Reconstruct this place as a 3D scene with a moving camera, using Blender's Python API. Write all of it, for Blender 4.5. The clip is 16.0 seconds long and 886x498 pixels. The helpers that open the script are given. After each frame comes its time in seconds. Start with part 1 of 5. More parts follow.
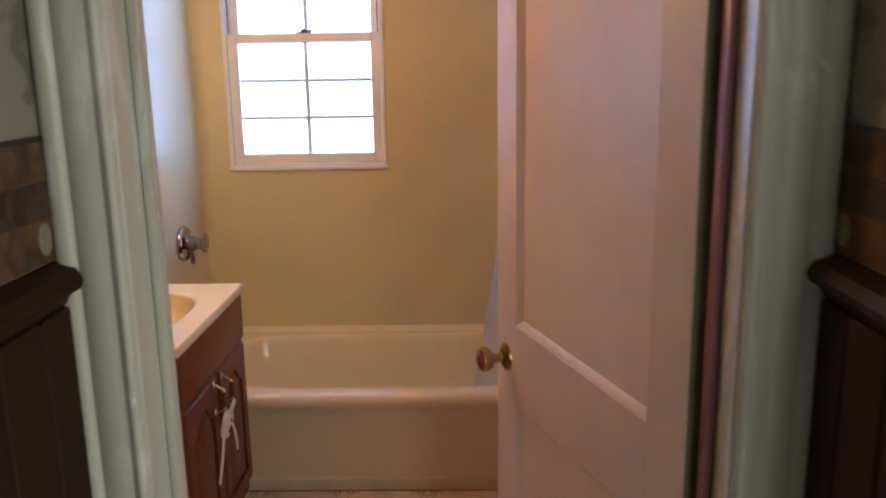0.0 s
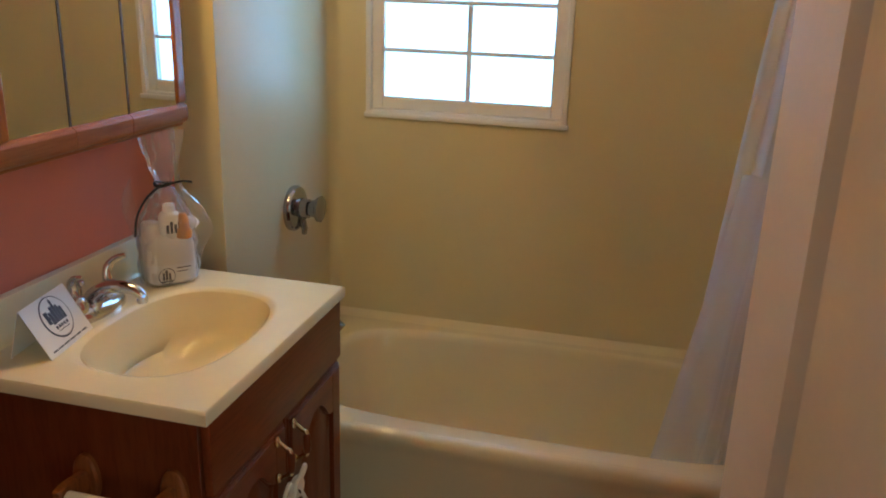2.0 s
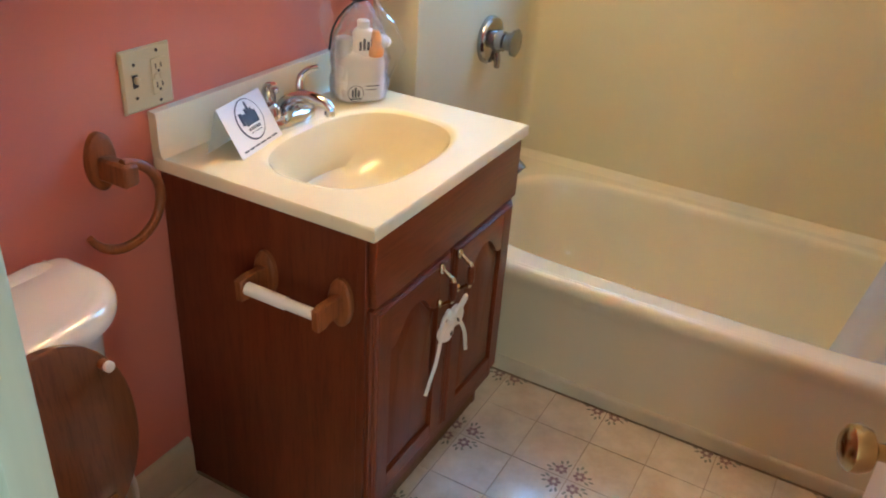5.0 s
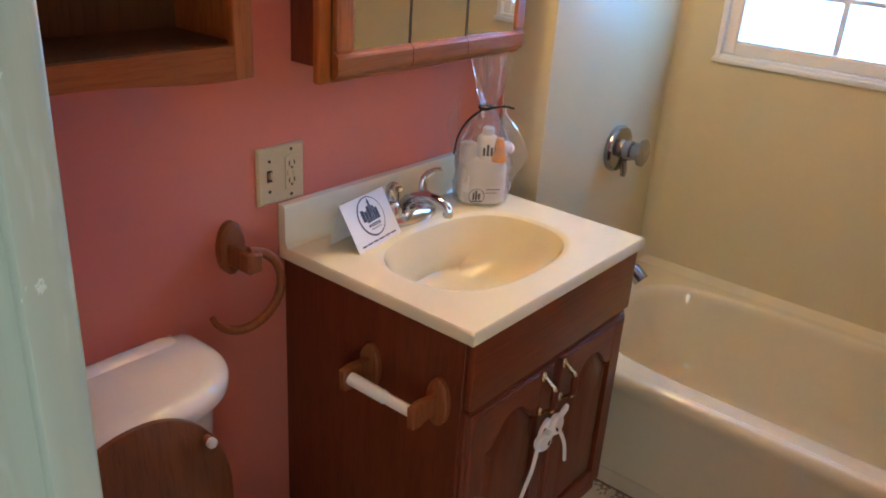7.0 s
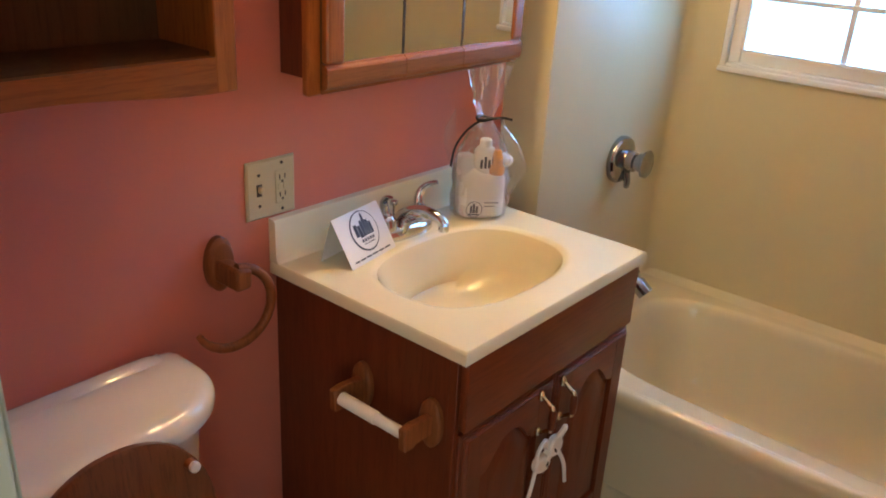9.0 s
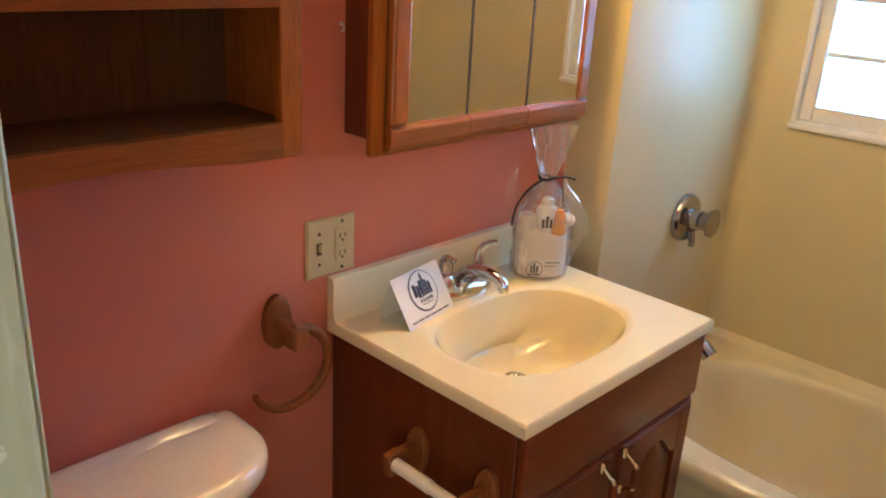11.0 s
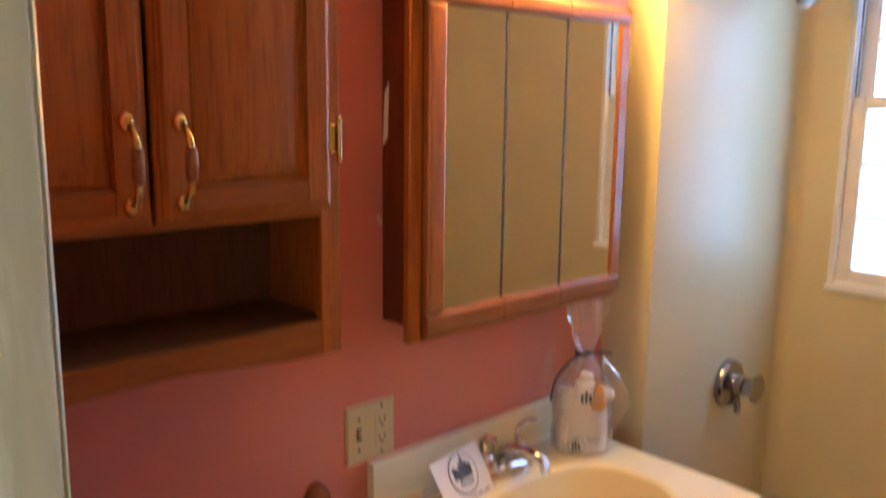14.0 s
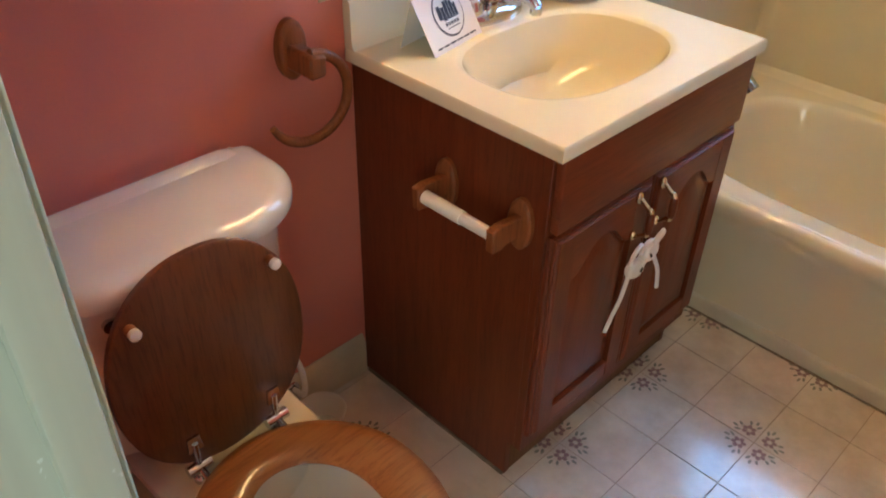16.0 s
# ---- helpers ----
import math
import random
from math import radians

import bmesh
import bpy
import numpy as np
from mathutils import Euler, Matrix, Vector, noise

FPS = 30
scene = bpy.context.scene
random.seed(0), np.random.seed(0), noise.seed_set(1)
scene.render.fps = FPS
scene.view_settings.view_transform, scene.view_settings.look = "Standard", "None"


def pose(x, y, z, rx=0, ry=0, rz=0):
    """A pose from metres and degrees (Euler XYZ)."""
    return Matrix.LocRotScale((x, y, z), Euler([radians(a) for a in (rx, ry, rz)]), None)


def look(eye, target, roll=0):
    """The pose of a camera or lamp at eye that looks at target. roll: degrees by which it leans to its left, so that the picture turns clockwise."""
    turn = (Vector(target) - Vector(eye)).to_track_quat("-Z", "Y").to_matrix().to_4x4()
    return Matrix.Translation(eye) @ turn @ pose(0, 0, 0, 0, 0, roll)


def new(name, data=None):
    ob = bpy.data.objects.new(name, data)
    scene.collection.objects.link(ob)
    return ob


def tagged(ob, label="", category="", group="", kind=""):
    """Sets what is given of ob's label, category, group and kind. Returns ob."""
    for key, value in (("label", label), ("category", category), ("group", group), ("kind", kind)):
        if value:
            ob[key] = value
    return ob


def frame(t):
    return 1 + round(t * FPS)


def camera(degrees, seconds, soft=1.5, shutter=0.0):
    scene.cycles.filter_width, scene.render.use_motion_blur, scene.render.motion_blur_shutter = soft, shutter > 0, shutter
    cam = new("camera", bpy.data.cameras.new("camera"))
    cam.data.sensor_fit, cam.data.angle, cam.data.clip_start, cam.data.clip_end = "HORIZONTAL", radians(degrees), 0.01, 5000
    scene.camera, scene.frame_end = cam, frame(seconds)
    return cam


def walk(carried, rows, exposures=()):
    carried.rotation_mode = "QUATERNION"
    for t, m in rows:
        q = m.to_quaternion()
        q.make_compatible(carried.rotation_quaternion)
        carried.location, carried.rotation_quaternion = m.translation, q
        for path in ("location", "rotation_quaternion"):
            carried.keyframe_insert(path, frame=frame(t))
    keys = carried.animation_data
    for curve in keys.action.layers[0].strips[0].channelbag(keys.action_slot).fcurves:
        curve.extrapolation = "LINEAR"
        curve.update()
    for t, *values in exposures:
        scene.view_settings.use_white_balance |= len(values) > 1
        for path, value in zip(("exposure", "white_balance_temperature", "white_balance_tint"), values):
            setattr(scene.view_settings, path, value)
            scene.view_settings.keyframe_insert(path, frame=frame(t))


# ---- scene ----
cam = camera(57.0, 16.0, soft=1.9, shutter=0.5)
PATH = [
    (0, (1.2014, -1.8866, 1.5240), (1.1556, 0.0654, 1.0908), -0.95),
    (0.5, (1.1650, -1.5818, 1.5305), (1.1209, 0.3590, 1.0496), 1.67),
    (1, (1.1752, -1.3604, 1.5229), (1.0089, 0.5612, 0.9937), 1.50),
    (1.5, (1.1837, -1.1551, 1.5367), (0.7634, 0.7212, 0.9864), 0.59),
    (2, (1.1489, -1.0455, 1.5318), (0.6877, 0.8013, 0.9181), 1.78),
    (2.5, (1.1619, -1.0118, 1.5374), (0.6427, 0.8100, 0.8959), 1.63),
    (2.8, (1.1713, -1.0203, 1.5675), (0.5638, 0.7696, 0.9140), 2.34),
    (3, (1.1836, -1.0230, 1.5330), (0.5096, 0.7494, 0.8971), 1.91),
    (3.5, (1.1760, -1.0163, 1.4845), (0.4300, 0.6446, 0.6570), 2.09),
    (3.7, (1.1709, -1.0184, 1.4624), (0.4469, 0.5989, 0.5349), 2.18),
    (5.8, (1.1469, -0.9965, 1.5172), (0.2505, 0.5079, 0.5512), 4.58),
    (6, (1.1535, -0.9973, 1.5083), (0.2024, 0.5038, 0.5907), 4.12),
    (6.5, (1.1772, -0.9910, 1.5372), (0.0684, 0.4609, 0.7232), 3.60),
    (7, (1.1980, -0.9814, 1.5409), (0.0594, 0.4541, 0.7390), 3.77),
    (7.5, (1.1999, -0.9832, 1.5408), (0.0563, 0.4483, 0.7390), 3.59),
    (8, (1.2073, -0.9796, 1.5402), (0.0501, 0.4504, 0.7553), 3.11),
    (8.2, (1.2130, -0.9687, 1.5297), (0.0583, 0.4628, 0.7439), 2.97),
    (10.5, (1.1439, -0.9027, 1.5603), (-0.0950, 0.4825, 0.8210), 4.10),
    (11, (1.1552, -0.9042, 1.5685), (-0.1337, 0.4536, 0.8650), 3.21),
    (11.5, (1.1539, -0.9113, 1.5875), (-0.1901, 0.4335, 0.9668), 2.34),
    (12, (1.1561, -0.9251, 1.6249), (-0.2599, 0.4373, 1.2525), 1.59),
    (12.5, (1.1624, -0.9366, 1.6568), (-0.3015, 0.4147, 1.4812), 1.18),
    (12.6, (1.1670, -0.9395, 1.6597), (-0.3039, 0.4093, 1.5280), 0.96),
    (13, (1.1872, -0.9419, 1.6805), (-0.2999, 0.3953, 1.6608), 0.97),
    (13.2, (1.2031, -0.9459, 1.6841), (-0.2919, 0.3827, 1.6830), 0.69),
    (13.5, (1.1979, -0.9358, 1.6735), (-0.2963, 0.3930, 1.6322), 0.72),
    (14, (1.1765, -0.9096, 1.6388), (-0.2633, 0.4327, 1.2851), 0.67),
    (14.5, (1.1389, -0.8956, 1.5703), (-0.2011, 0.4203, 0.8827), 0.94),
    (15, (1.1199, -0.8874, 1.5117), (-0.1267, 0.3756, 0.5892), 1.88),
    (15.5, (1.1111, -0.8756, 1.4768), (-0.0415, 0.3150, 0.3570), 1.73),
    (16, (1.1081, -0.8757, 1.4589), (-0.0099, 0.2721, 0.2620), 1.48),
]
EXPOSURES = [
    (0.0, 0.75, 7300, 20), (0.5, 0.75, 7300, 13), (1.0, 0.08, 7200, 4), (1.5, 0.0, 7200, 0), (2.0, 0.36, 7200, -4), (2.5, 0.40, 7000, -5),
    (3.0, 0.42, 6800, -6), (3.5, 0.95, 6200, -8), (6.0, 1.50, 5900, 2), (6.5, 1.16, 6000, 6), (7.0, 1.02, 6000, 4), (8.0, 1.02, 6200, 3),
    (10.5, 1.12, 7400, -1), (11.0, 1.14, 7600, 1), (11.5, 1.15, 8000, 6), (12.0, 1.12, 8600, 16), (12.5, 0.72, 8300, 18), (13.0, -0.04, 8000, 19),
    (13.5, -0.08, 8000, 19), (14.0, 0.84, 8200, 14), (14.5, 1.04, 7500, 8), (15.0, 1.22, 6900, 4), (16.0, 1.30, 6400, 0),
]
walk(cam, [(t, look(eye, target, roll)) for t, eye, target, roll in PATH], EXPOSURES)


# ---- light ----
world = bpy.data.worlds.new("sky_world")
scene.world = world
world.use_nodes = True
wn = world.node_tree.nodes
sky = wn.new("ShaderNodeTexSky")
sky.sky_type, sky.sun_disc = "NISHITA", False
sky.sun_elevation, sky.sun_rotation = radians(40), radians(150)
world.node_tree.links.new(sky.outputs[0], wn["Background"].inputs[0])
wn["Background"].inputs[1].default_value = 0.1

WIN_X0, WIN_X1, WIN_Z0, WIN_Z1 = 0.258, 0.897, 1.136, 2.175
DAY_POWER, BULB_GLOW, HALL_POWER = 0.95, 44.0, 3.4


def area_lamp(name, eye, target, w, h, power, colour):
    lamp = bpy.data.lights.new(name, "AREA")
    lamp.shape, lamp.size, lamp.size_y, lamp.energy, lamp.color = "RECTANGLE", w, h, power, colour
    ob = new(name, lamp)
    ob.matrix_world = look(eye, target)
    return ob


area_lamp("window_daylight", (0.578, 1.545, 1.655), (0.578, 0.0, 1.42), 0.60, 1.0, DAY_POWER, (0.24, 0.46, 1.0))
# Added unseen lamp for the light the door frame gets from the hall
area_lamp("hall_fill_lamp", (1.73, -1.63, 1.30), (0.70, -1.25, 1.25), 0.80, 1.7, HALL_POWER, (0.97, 1.0, 0.86))


# ---- materials ----
def node_mat(name):
    m = bpy.data.materials.new(name)
    m.use_nodes = True
    nt = m.node_tree
    return m, nt, nt.nodes["Principled BSDF"]


def coords(nt, scale=(1, 1, 1)):
    tc, mp = nt.nodes.new("ShaderNodeTexCoord"), nt.nodes.new("ShaderNodeMapping")
    mp.inputs["Scale"].default_value = scale
    nt.links.new(tc.outputs["Object"], mp.inputs["Vector"])
    return mp.outputs["Vector"]


def noise_tex(nt, vec, scale, detail=4.0, rough=0.55, distort=0.0):
    n = nt.nodes.new("ShaderNodeTexNoise")
    n.inputs["Scale"].default_value, n.inputs["Detail"].default_value = scale, detail
    n.inputs["Roughness"].default_value, n.inputs["Distortion"].default_value = rough, distort
    nt.links.new(vec, n.inputs["Vector"])
    return n.outputs["Fac"]


def ramp(nt, fac, stops):
    r = nt.nodes.new("ShaderNodeValToRGB")
    els = r.color_ramp.elements
    while len(els) < len(stops):
        els.new(0.5)
    for e, (p, c) in zip(els, stops):
        e.position, e.color = p, (*c, 1)
    nt.links.new(fac, r.inputs["Fac"])
    return r.outputs["Color"]


def mix(nt, fac, a, b, mode="MIX"):
    m = nt.nodes.new("ShaderNodeMix")
    m.data_type, m.blend_type = "RGBA", mode
    for sock, v in ((m.inputs["Factor"], fac), (m.inputs["A"], a), (m.inputs["B"], b)):
        if isinstance(v, bpy.types.NodeSocket):
            nt.links.new(v, sock)
        else:
            sock.default_value = v if isinstance(v, float) else (*v, 1)
    return m.outputs["Result"]


def bump(nt, bsdf, fac, strength, dist=0.002):
    b = nt.nodes.new("ShaderNodeBump")
    b.inputs["Strength"].default_value, b.inputs["Distance"].default_value = strength, dist
    nt.links.new(fac, b.inputs["Height"])
    nt.links.new(b.outputs["Normal"], bsdf.inputs["Normal"])


def shade(c, k):
    return tuple(min(1.0, v * k) for v in c)


def plain(name, col, rough=0.5, metal=0.0, var=0.08, scale=5.0, fine=140.0, relief=0.08, coat=0.0):
    """A surface with broad blotches, fine relief and uneven gloss."""
    m, nt, b = node_mat(name)
    v = coords(nt)
    broad, grain = noise_tex(nt, v, scale), noise_tex(nt, v, fine, 3.0)
    base = ramp(nt, broad, [(0.3, shade(col, 1 - var)), (0.7, shade(col, 1 + var))])
    base = mix(nt, 0.10 * min(1.0, var * 8), base, ramp(nt, grain, [(0.3, shade(col, 0.75)), (0.7, shade(col, 1.2))]))
    nt.links.new(base, b.inputs["Base Color"])
    rr = nt.nodes.new("ShaderNodeMapRange")
    rr.inputs["To Min"].default_value, rr.inputs["To Max"].default_value = max(0.02, rough * 0.85), min(1, rough * 1.15)
    nt.links.new(broad, rr.inputs["Value"])
    nt.links.new(rr.outputs["Result"], b.inputs["Roughness"])
    b.inputs["Metallic"].default_value = metal
    b.inputs["Coat Weight"].default_value, b.inputs["Coat Roughness"].default_value = coat, max(0.03, rough * 0.6)
    if relief:
        bump(nt, b, grain, relief)
    return m


def wood(name, dark, mid, light, along, rough=0.38, coat=0.30, pores=0.5, gloss=0.06):
    """Grain that runs along one axis, with cathedral waves, pores and varnish."""
    m, nt, b = node_mat(name)
    k = {"x": (1.2, 16, 16), "y": (16, 1.2, 16), "z": (16, 16, 1.2)}[along]
    v = coords(nt, k)
    waves = noise_tex(nt, v, 1.6, 5.0, 0.6, 1.4)
    fine = noise_tex(nt, coords(nt, tuple(5 * q for q in k)), 2.0, 4.0, 0.7)
    blotch = noise_tex(nt, coords(nt), 4.0)
    base = ramp(nt, waves, [(0.22, dark), (0.5, mid), (0.80, light)])
    base = mix(nt, 0.40, base, ramp(nt, blotch, [(0.2, mid), (0.8, light)]))
    base = mix(nt, pores, base, ramp(nt, fine, [(0.36, (0.45, 0.38, 0.34)), (0.52, (1, 1, 1))]), "MULTIPLY")
    nt.links.new(base, b.inputs["Base Color"])
    b.inputs["Roughness"].default_value, b.inputs["Specular IOR Level"].default_value = rough, 0.25
    b.inputs["Coat Weight"].default_value, b.inputs["Coat Roughness"].default_value = coat, gloss
    bump(nt, b, fine, 0.12)
    return m


PINK = plain("pink_wall_paint", (0.65, 0.210, 0.152), 0.36, var=0.05, scale=3, fine=260, relief=0.10)
# mauve stands for pink as the blue window light tints it
BLUE_LIT_PINK = plain("pink_in_blue_window_light", (0.36, 0.15, 0.20), 0.34, var=0.06, scale=4, fine=220, relief=0.08)
SURROUND = plain("cream_surround_panel", (0.68, 0.60, 0.38), 0.38, var=0.04, scale=2.2, fine=90, relief=0.05)
ENAMEL = plain("cream_bath_enamel", (0.77, 0.695, 0.49), 0.08, var=0.03, scale=3, relief=0.0, coat=0.9)
CEILING = plain("ceiling_paint", (0.80, 0.78, 0.73), 0.8)
DOORPAINT = plain("white_door_paint", (0.76, 0.665, 0.62), 0.36, var=0.05, scale=6, fine=80, relief=0.12)
BASEPAINT = plain("cream_baseboard_paint", (0.62, 0.56, 0.42), 0.45, var=0.10, scale=9)
GROUT = plain("vinyl_joint", (0.36, 0.28, 0.20), 0.5)
FLOWER = plain("brown_flower_print", (0.25, 0.155, 0.145), 0.3, var=0.2, scale=90, relief=0)
LEAFPRINT = plain("green_leaf_print", (0.21, 0.21, 0.17), 0.3, var=0.2, scale=90, relief=0)
OAK_Z = wood("oak_upright", (0.230, 0.062, 0.011), (0.385, 0.116, 0.023), (0.470, 0.155, 0.033), "z", pores=0.5)
OAK_Y = wood("oak_level", (0.225, 0.064, 0.013), (0.305, 0.094, 0.021), (0.375, 0.126, 0.030), "y", pores=0.4)
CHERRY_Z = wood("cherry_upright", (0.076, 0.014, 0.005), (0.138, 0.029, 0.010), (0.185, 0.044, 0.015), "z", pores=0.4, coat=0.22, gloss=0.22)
CHERRY_Y = wood("cherry_level", (0.108, 0.021, 0.008), (0.172, 0.039, 0.014), (0.220, 0.055, 0.020), "y", pores=0.4, coat=0.22, gloss=0.22)
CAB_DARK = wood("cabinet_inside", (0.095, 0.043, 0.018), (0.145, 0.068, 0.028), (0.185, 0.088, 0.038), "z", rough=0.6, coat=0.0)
SEATWOOD = wood("walnut_stained_oak", (0.091, 0.032, 0.013), (0.147, 0.052, 0.021), (0.196, 0.073, 0.029), "z", coat=0.4)
SEATRING = wood("seat_oak", (0.194, 0.065, 0.020), (0.302, 0.115, 0.036), (0.374, 0.158, 0.058), "y", coat=0.5)
HOLDERWOOD = wood("worn_oak", (0.165, 0.050, 0.016), (0.245, 0.078, 0.025), (0.305, 0.106, 0.036), "z", rough=0.5, coat=0.1)
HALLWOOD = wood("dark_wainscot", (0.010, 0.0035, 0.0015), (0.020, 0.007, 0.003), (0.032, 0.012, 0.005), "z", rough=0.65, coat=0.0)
VANTOP = plain("cream_cultured_marble", (0.84, 0.765, 0.53), 0.20, var=0.03, scale=6, relief=0.0, coat=0.3)
CHROME = plain("chrome", (0.62, 0.63, 0.66), 0.10, 1.0, var=0.02, relief=0)
# bath chrome darkened in base colour for the dark hall it should reflect
DARK_CHROME = plain("darkened_chrome", (0.36, 0.365, 0.40), 0.13, 1.0, var=0.08, scale=40, relief=0)
BRASS = plain("polished_brass", (0.80, 0.56, 0.22), 0.16, 1.0, var=0.10, scale=30, relief=0.02)
PALEBRASS = plain("pale_worn_brass", (0.74, 0.60, 0.38), 0.24, 1.0, var=0.12, scale=40, relief=0.02)
OLDBRASS = plain("antique_brass", (0.50, 0.34, 0.15), 0.22, 1.0, var=0.12, scale=40, relief=0.02)
PORCELAIN = plain("almond_porcelain", (0.76, 0.69, 0.565), 0.06, var=0.02, relief=0, coat=0.5)
PLASTIC = plain("white_plastic", (0.80, 0.78, 0.74), 0.35, var=0.03)
IVORY = plain("ivory_plastic", (0.61, 0.51, 0.30), 0.35, var=0.03, relief=0)
SLOT = plain("dark_slot", (0.05, 0.035, 0.025), 0.5)
SASH = plain("white_vinyl_sash", (0.82, 0.82, 0.80), 0.35, var=0.04, scale=8)
# bars are pale blue, with the window's glare put into their colour
MUNTIN = plain("glare_paled_muntin", (0.78, 0.84, 0.90), 0.5)
NICKEL = plain("brushed_nickel", (0.40, 0.38, 0.35), 0.28, 1.0, var=0.06, scale=40, relief=0.02)
OLIVE = plain("olive_door_edge", (0.20, 0.21, 0.12), 0.5, var=0.15, scale=14)
# a yellower cream than the countertop
BOWL = plain("yellow_basin_gelcoat", (0.80, 0.70, 0.46), 0.16, var=0.03, scale=6, relief=0.0, coat=0.4)
PAPER = plain("white_card", (0.85, 0.84, 0.84), 0.6, var=0.02, fine=300)
INK = plain("navy_ink", (0.035, 0.04, 0.07), 0.55)
RIBBON = plain("black_ribbon", (0.015, 0.013, 0.014), 0.4)
TOWEL = plain("white_terry", (0.82, 0.79, 0.75), 0.9, var=0.05, fine=420, relief=0.8)
ORANGE = plain("orange_label", (0.72, 0.34, 0.12), 0.45)
PAPERCREAM = plain("faded_cream_print", (0.27, 0.235, 0.16), 0.7, var=0.35, scale=50)
HALLFLOOR = plain("brown_carpet", (0.16, 0.11, 0.08), 0.95, fine=400, relief=0.6)
RUBBER = plain("pale_rubber", (0.75, 0.70, 0.66), 0.6)
WATER = plain("still_water_bowl", (0.55, 0.48, 0.40), 0.05, relief=0)


def vinyl_tile():
    m, nt, b = node_mat("cream_vinyl_tile")
    info = nt.nodes.new("ShaderNodeObjectInfo")
    v = coords(nt)
    cloud = noise_tex(nt, v, 18.0, 5.0)
    base = ramp(nt, cloud, [(0.3, (0.70, 0.63, 0.52)), (0.7, (0.82, 0.75, 0.63))])
    base = mix(nt, 0.5, base, ramp(nt, info.outputs["Random"], [(0.0, (0.66, 0.60, 0.50)), (1.0, (0.75, 0.69, 0.58))]))
    geo = nt.nodes.new("ShaderNodeNewGeometry")
    dirt = noise_tex(nt, geo.outputs["Position"], 4.5, 5.0, 0.65)
    base = mix(nt, 0.55, base, ramp(nt, dirt, [(0.34, (0.52, 0.46, 0.39)), (0.60, (1, 1, 1))]), "MULTIPLY")
    nt.links.new(base, b.inputs["Base Color"])
    b.inputs["Roughness"].default_value = 0.22
    b.inputs["Coat Weight"].default_value, b.inputs["Coat Roughness"].default_value = 0.7, 0.10
    bump(nt, b, noise_tex(nt, v, 55.0, 3.0), 0.04)
    return m


def worn_paint(name, col, under):
    """Gloss trim paint with brush streaks and chips that show a paler coat."""
    m, nt, b = node_mat(name)
    streak = noise_tex(nt, coords(nt, (40, 40, 1.5)), 1.0, 4.0)
    patch = noise_tex(nt, coords(nt, (9, 9, 2.2)), 1.0, 5.0, 0.65, 0.8)
    chips = noise_tex(nt, coords(nt, (22, 22, 14)), 1.0, 5.0, 0.7, 0.6)
    base = ramp(nt, streak, [(0.3, shade(col, 0.92)), (0.7, shade(col, 1.06))])
    base = mix(nt, ramp(nt, patch, [(0.53, (0, 0, 0)), (0.60, (0.85, 0.85, 0.85))]), base, under)
    base = mix(nt, ramp(nt, chips, [(0.67, (0, 0, 0)), (0.69, (0.9, 0.9, 0.9))]), base, shade(under, 1.15))
    nt.links.new(base, b.inputs["Base Color"])
    b.inputs["Roughness"].default_value = 0.34
    bump(nt, b, mix(nt, 0.5, streak, chips), 0.25)
    return m


JAMB = worn_paint("pale_green_trim_paint", (0.525, 0.575, 0.505), (0.66, 0.72, 0.70))
GREEN = worn_paint("old_green_paint", (0.48, 0.585, 0.45), (0.66, 0.74, 0.68))
TILE = vinyl_tile()


def wallpaper(name, base, vein, scale, lo, hi, rough=0.75):
    m, nt, b = node_mat(name)
    v = coords(nt)
    w = noise_tex(nt, v, scale, 6.0, 0.6, 1.2)
    c = ramp(nt, w, [(lo, vein), (hi, base)])
    c = mix(nt, 0.25, c, ramp(nt, noise_tex(nt, v, 9.0), [(0.3, shade(base, 0.7)), (0.7, base)]))
    nt.links.new(c, b.inputs["Base Color"])
    b.inputs["Roughness"].default_value = rough
    bump(nt, b, noise_tex(nt, v, 220.0), 0.15)
    return m


HALLPAPER = wallpaper("grey_floral_wallpaper", (0.26, 0.26, 0.22), (0.13, 0.13, 0.11), 14.0, 0.38, 0.48)
BAND = wallpaper("dark_scene_print", (0.075, 0.045, 0.026), (0.014, 0.010, 0.008), 24.0, 0.38, 0.60)
BORDER = wallpaper("brown_border_paper", (0.16, 0.082, 0.034), (0.022, 0.013, 0.008), 18.0, 0.36, 0.62)


def glass_mat():
    m, nt, b = node_mat("window_glass")
    b.inputs["Transmission Weight"].default_value, b.inputs["Roughness"].default_value, b.inputs["IOR"].default_value = 1.0, 0.02, 1.02
    return m


def mirror_mat():
    m, nt, b = node_mat("mirror_silver")
    b.inputs["Base Color"].default_value = (0.86, 0.87, 0.84, 1)
    b.inputs["Metallic"].default_value, b.inputs["Roughness"].default_value = 1.0, 0.015
    return m


def glow_mat(name, col, strength):
    m, nt, b = node_mat(name)
    b.inputs["Base Color"].default_value = (*col, 1)
    b.inputs["Emission Color"].default_value = (*col, 1)
    b.inputs["Emission Strength"].default_value = strength
    return m


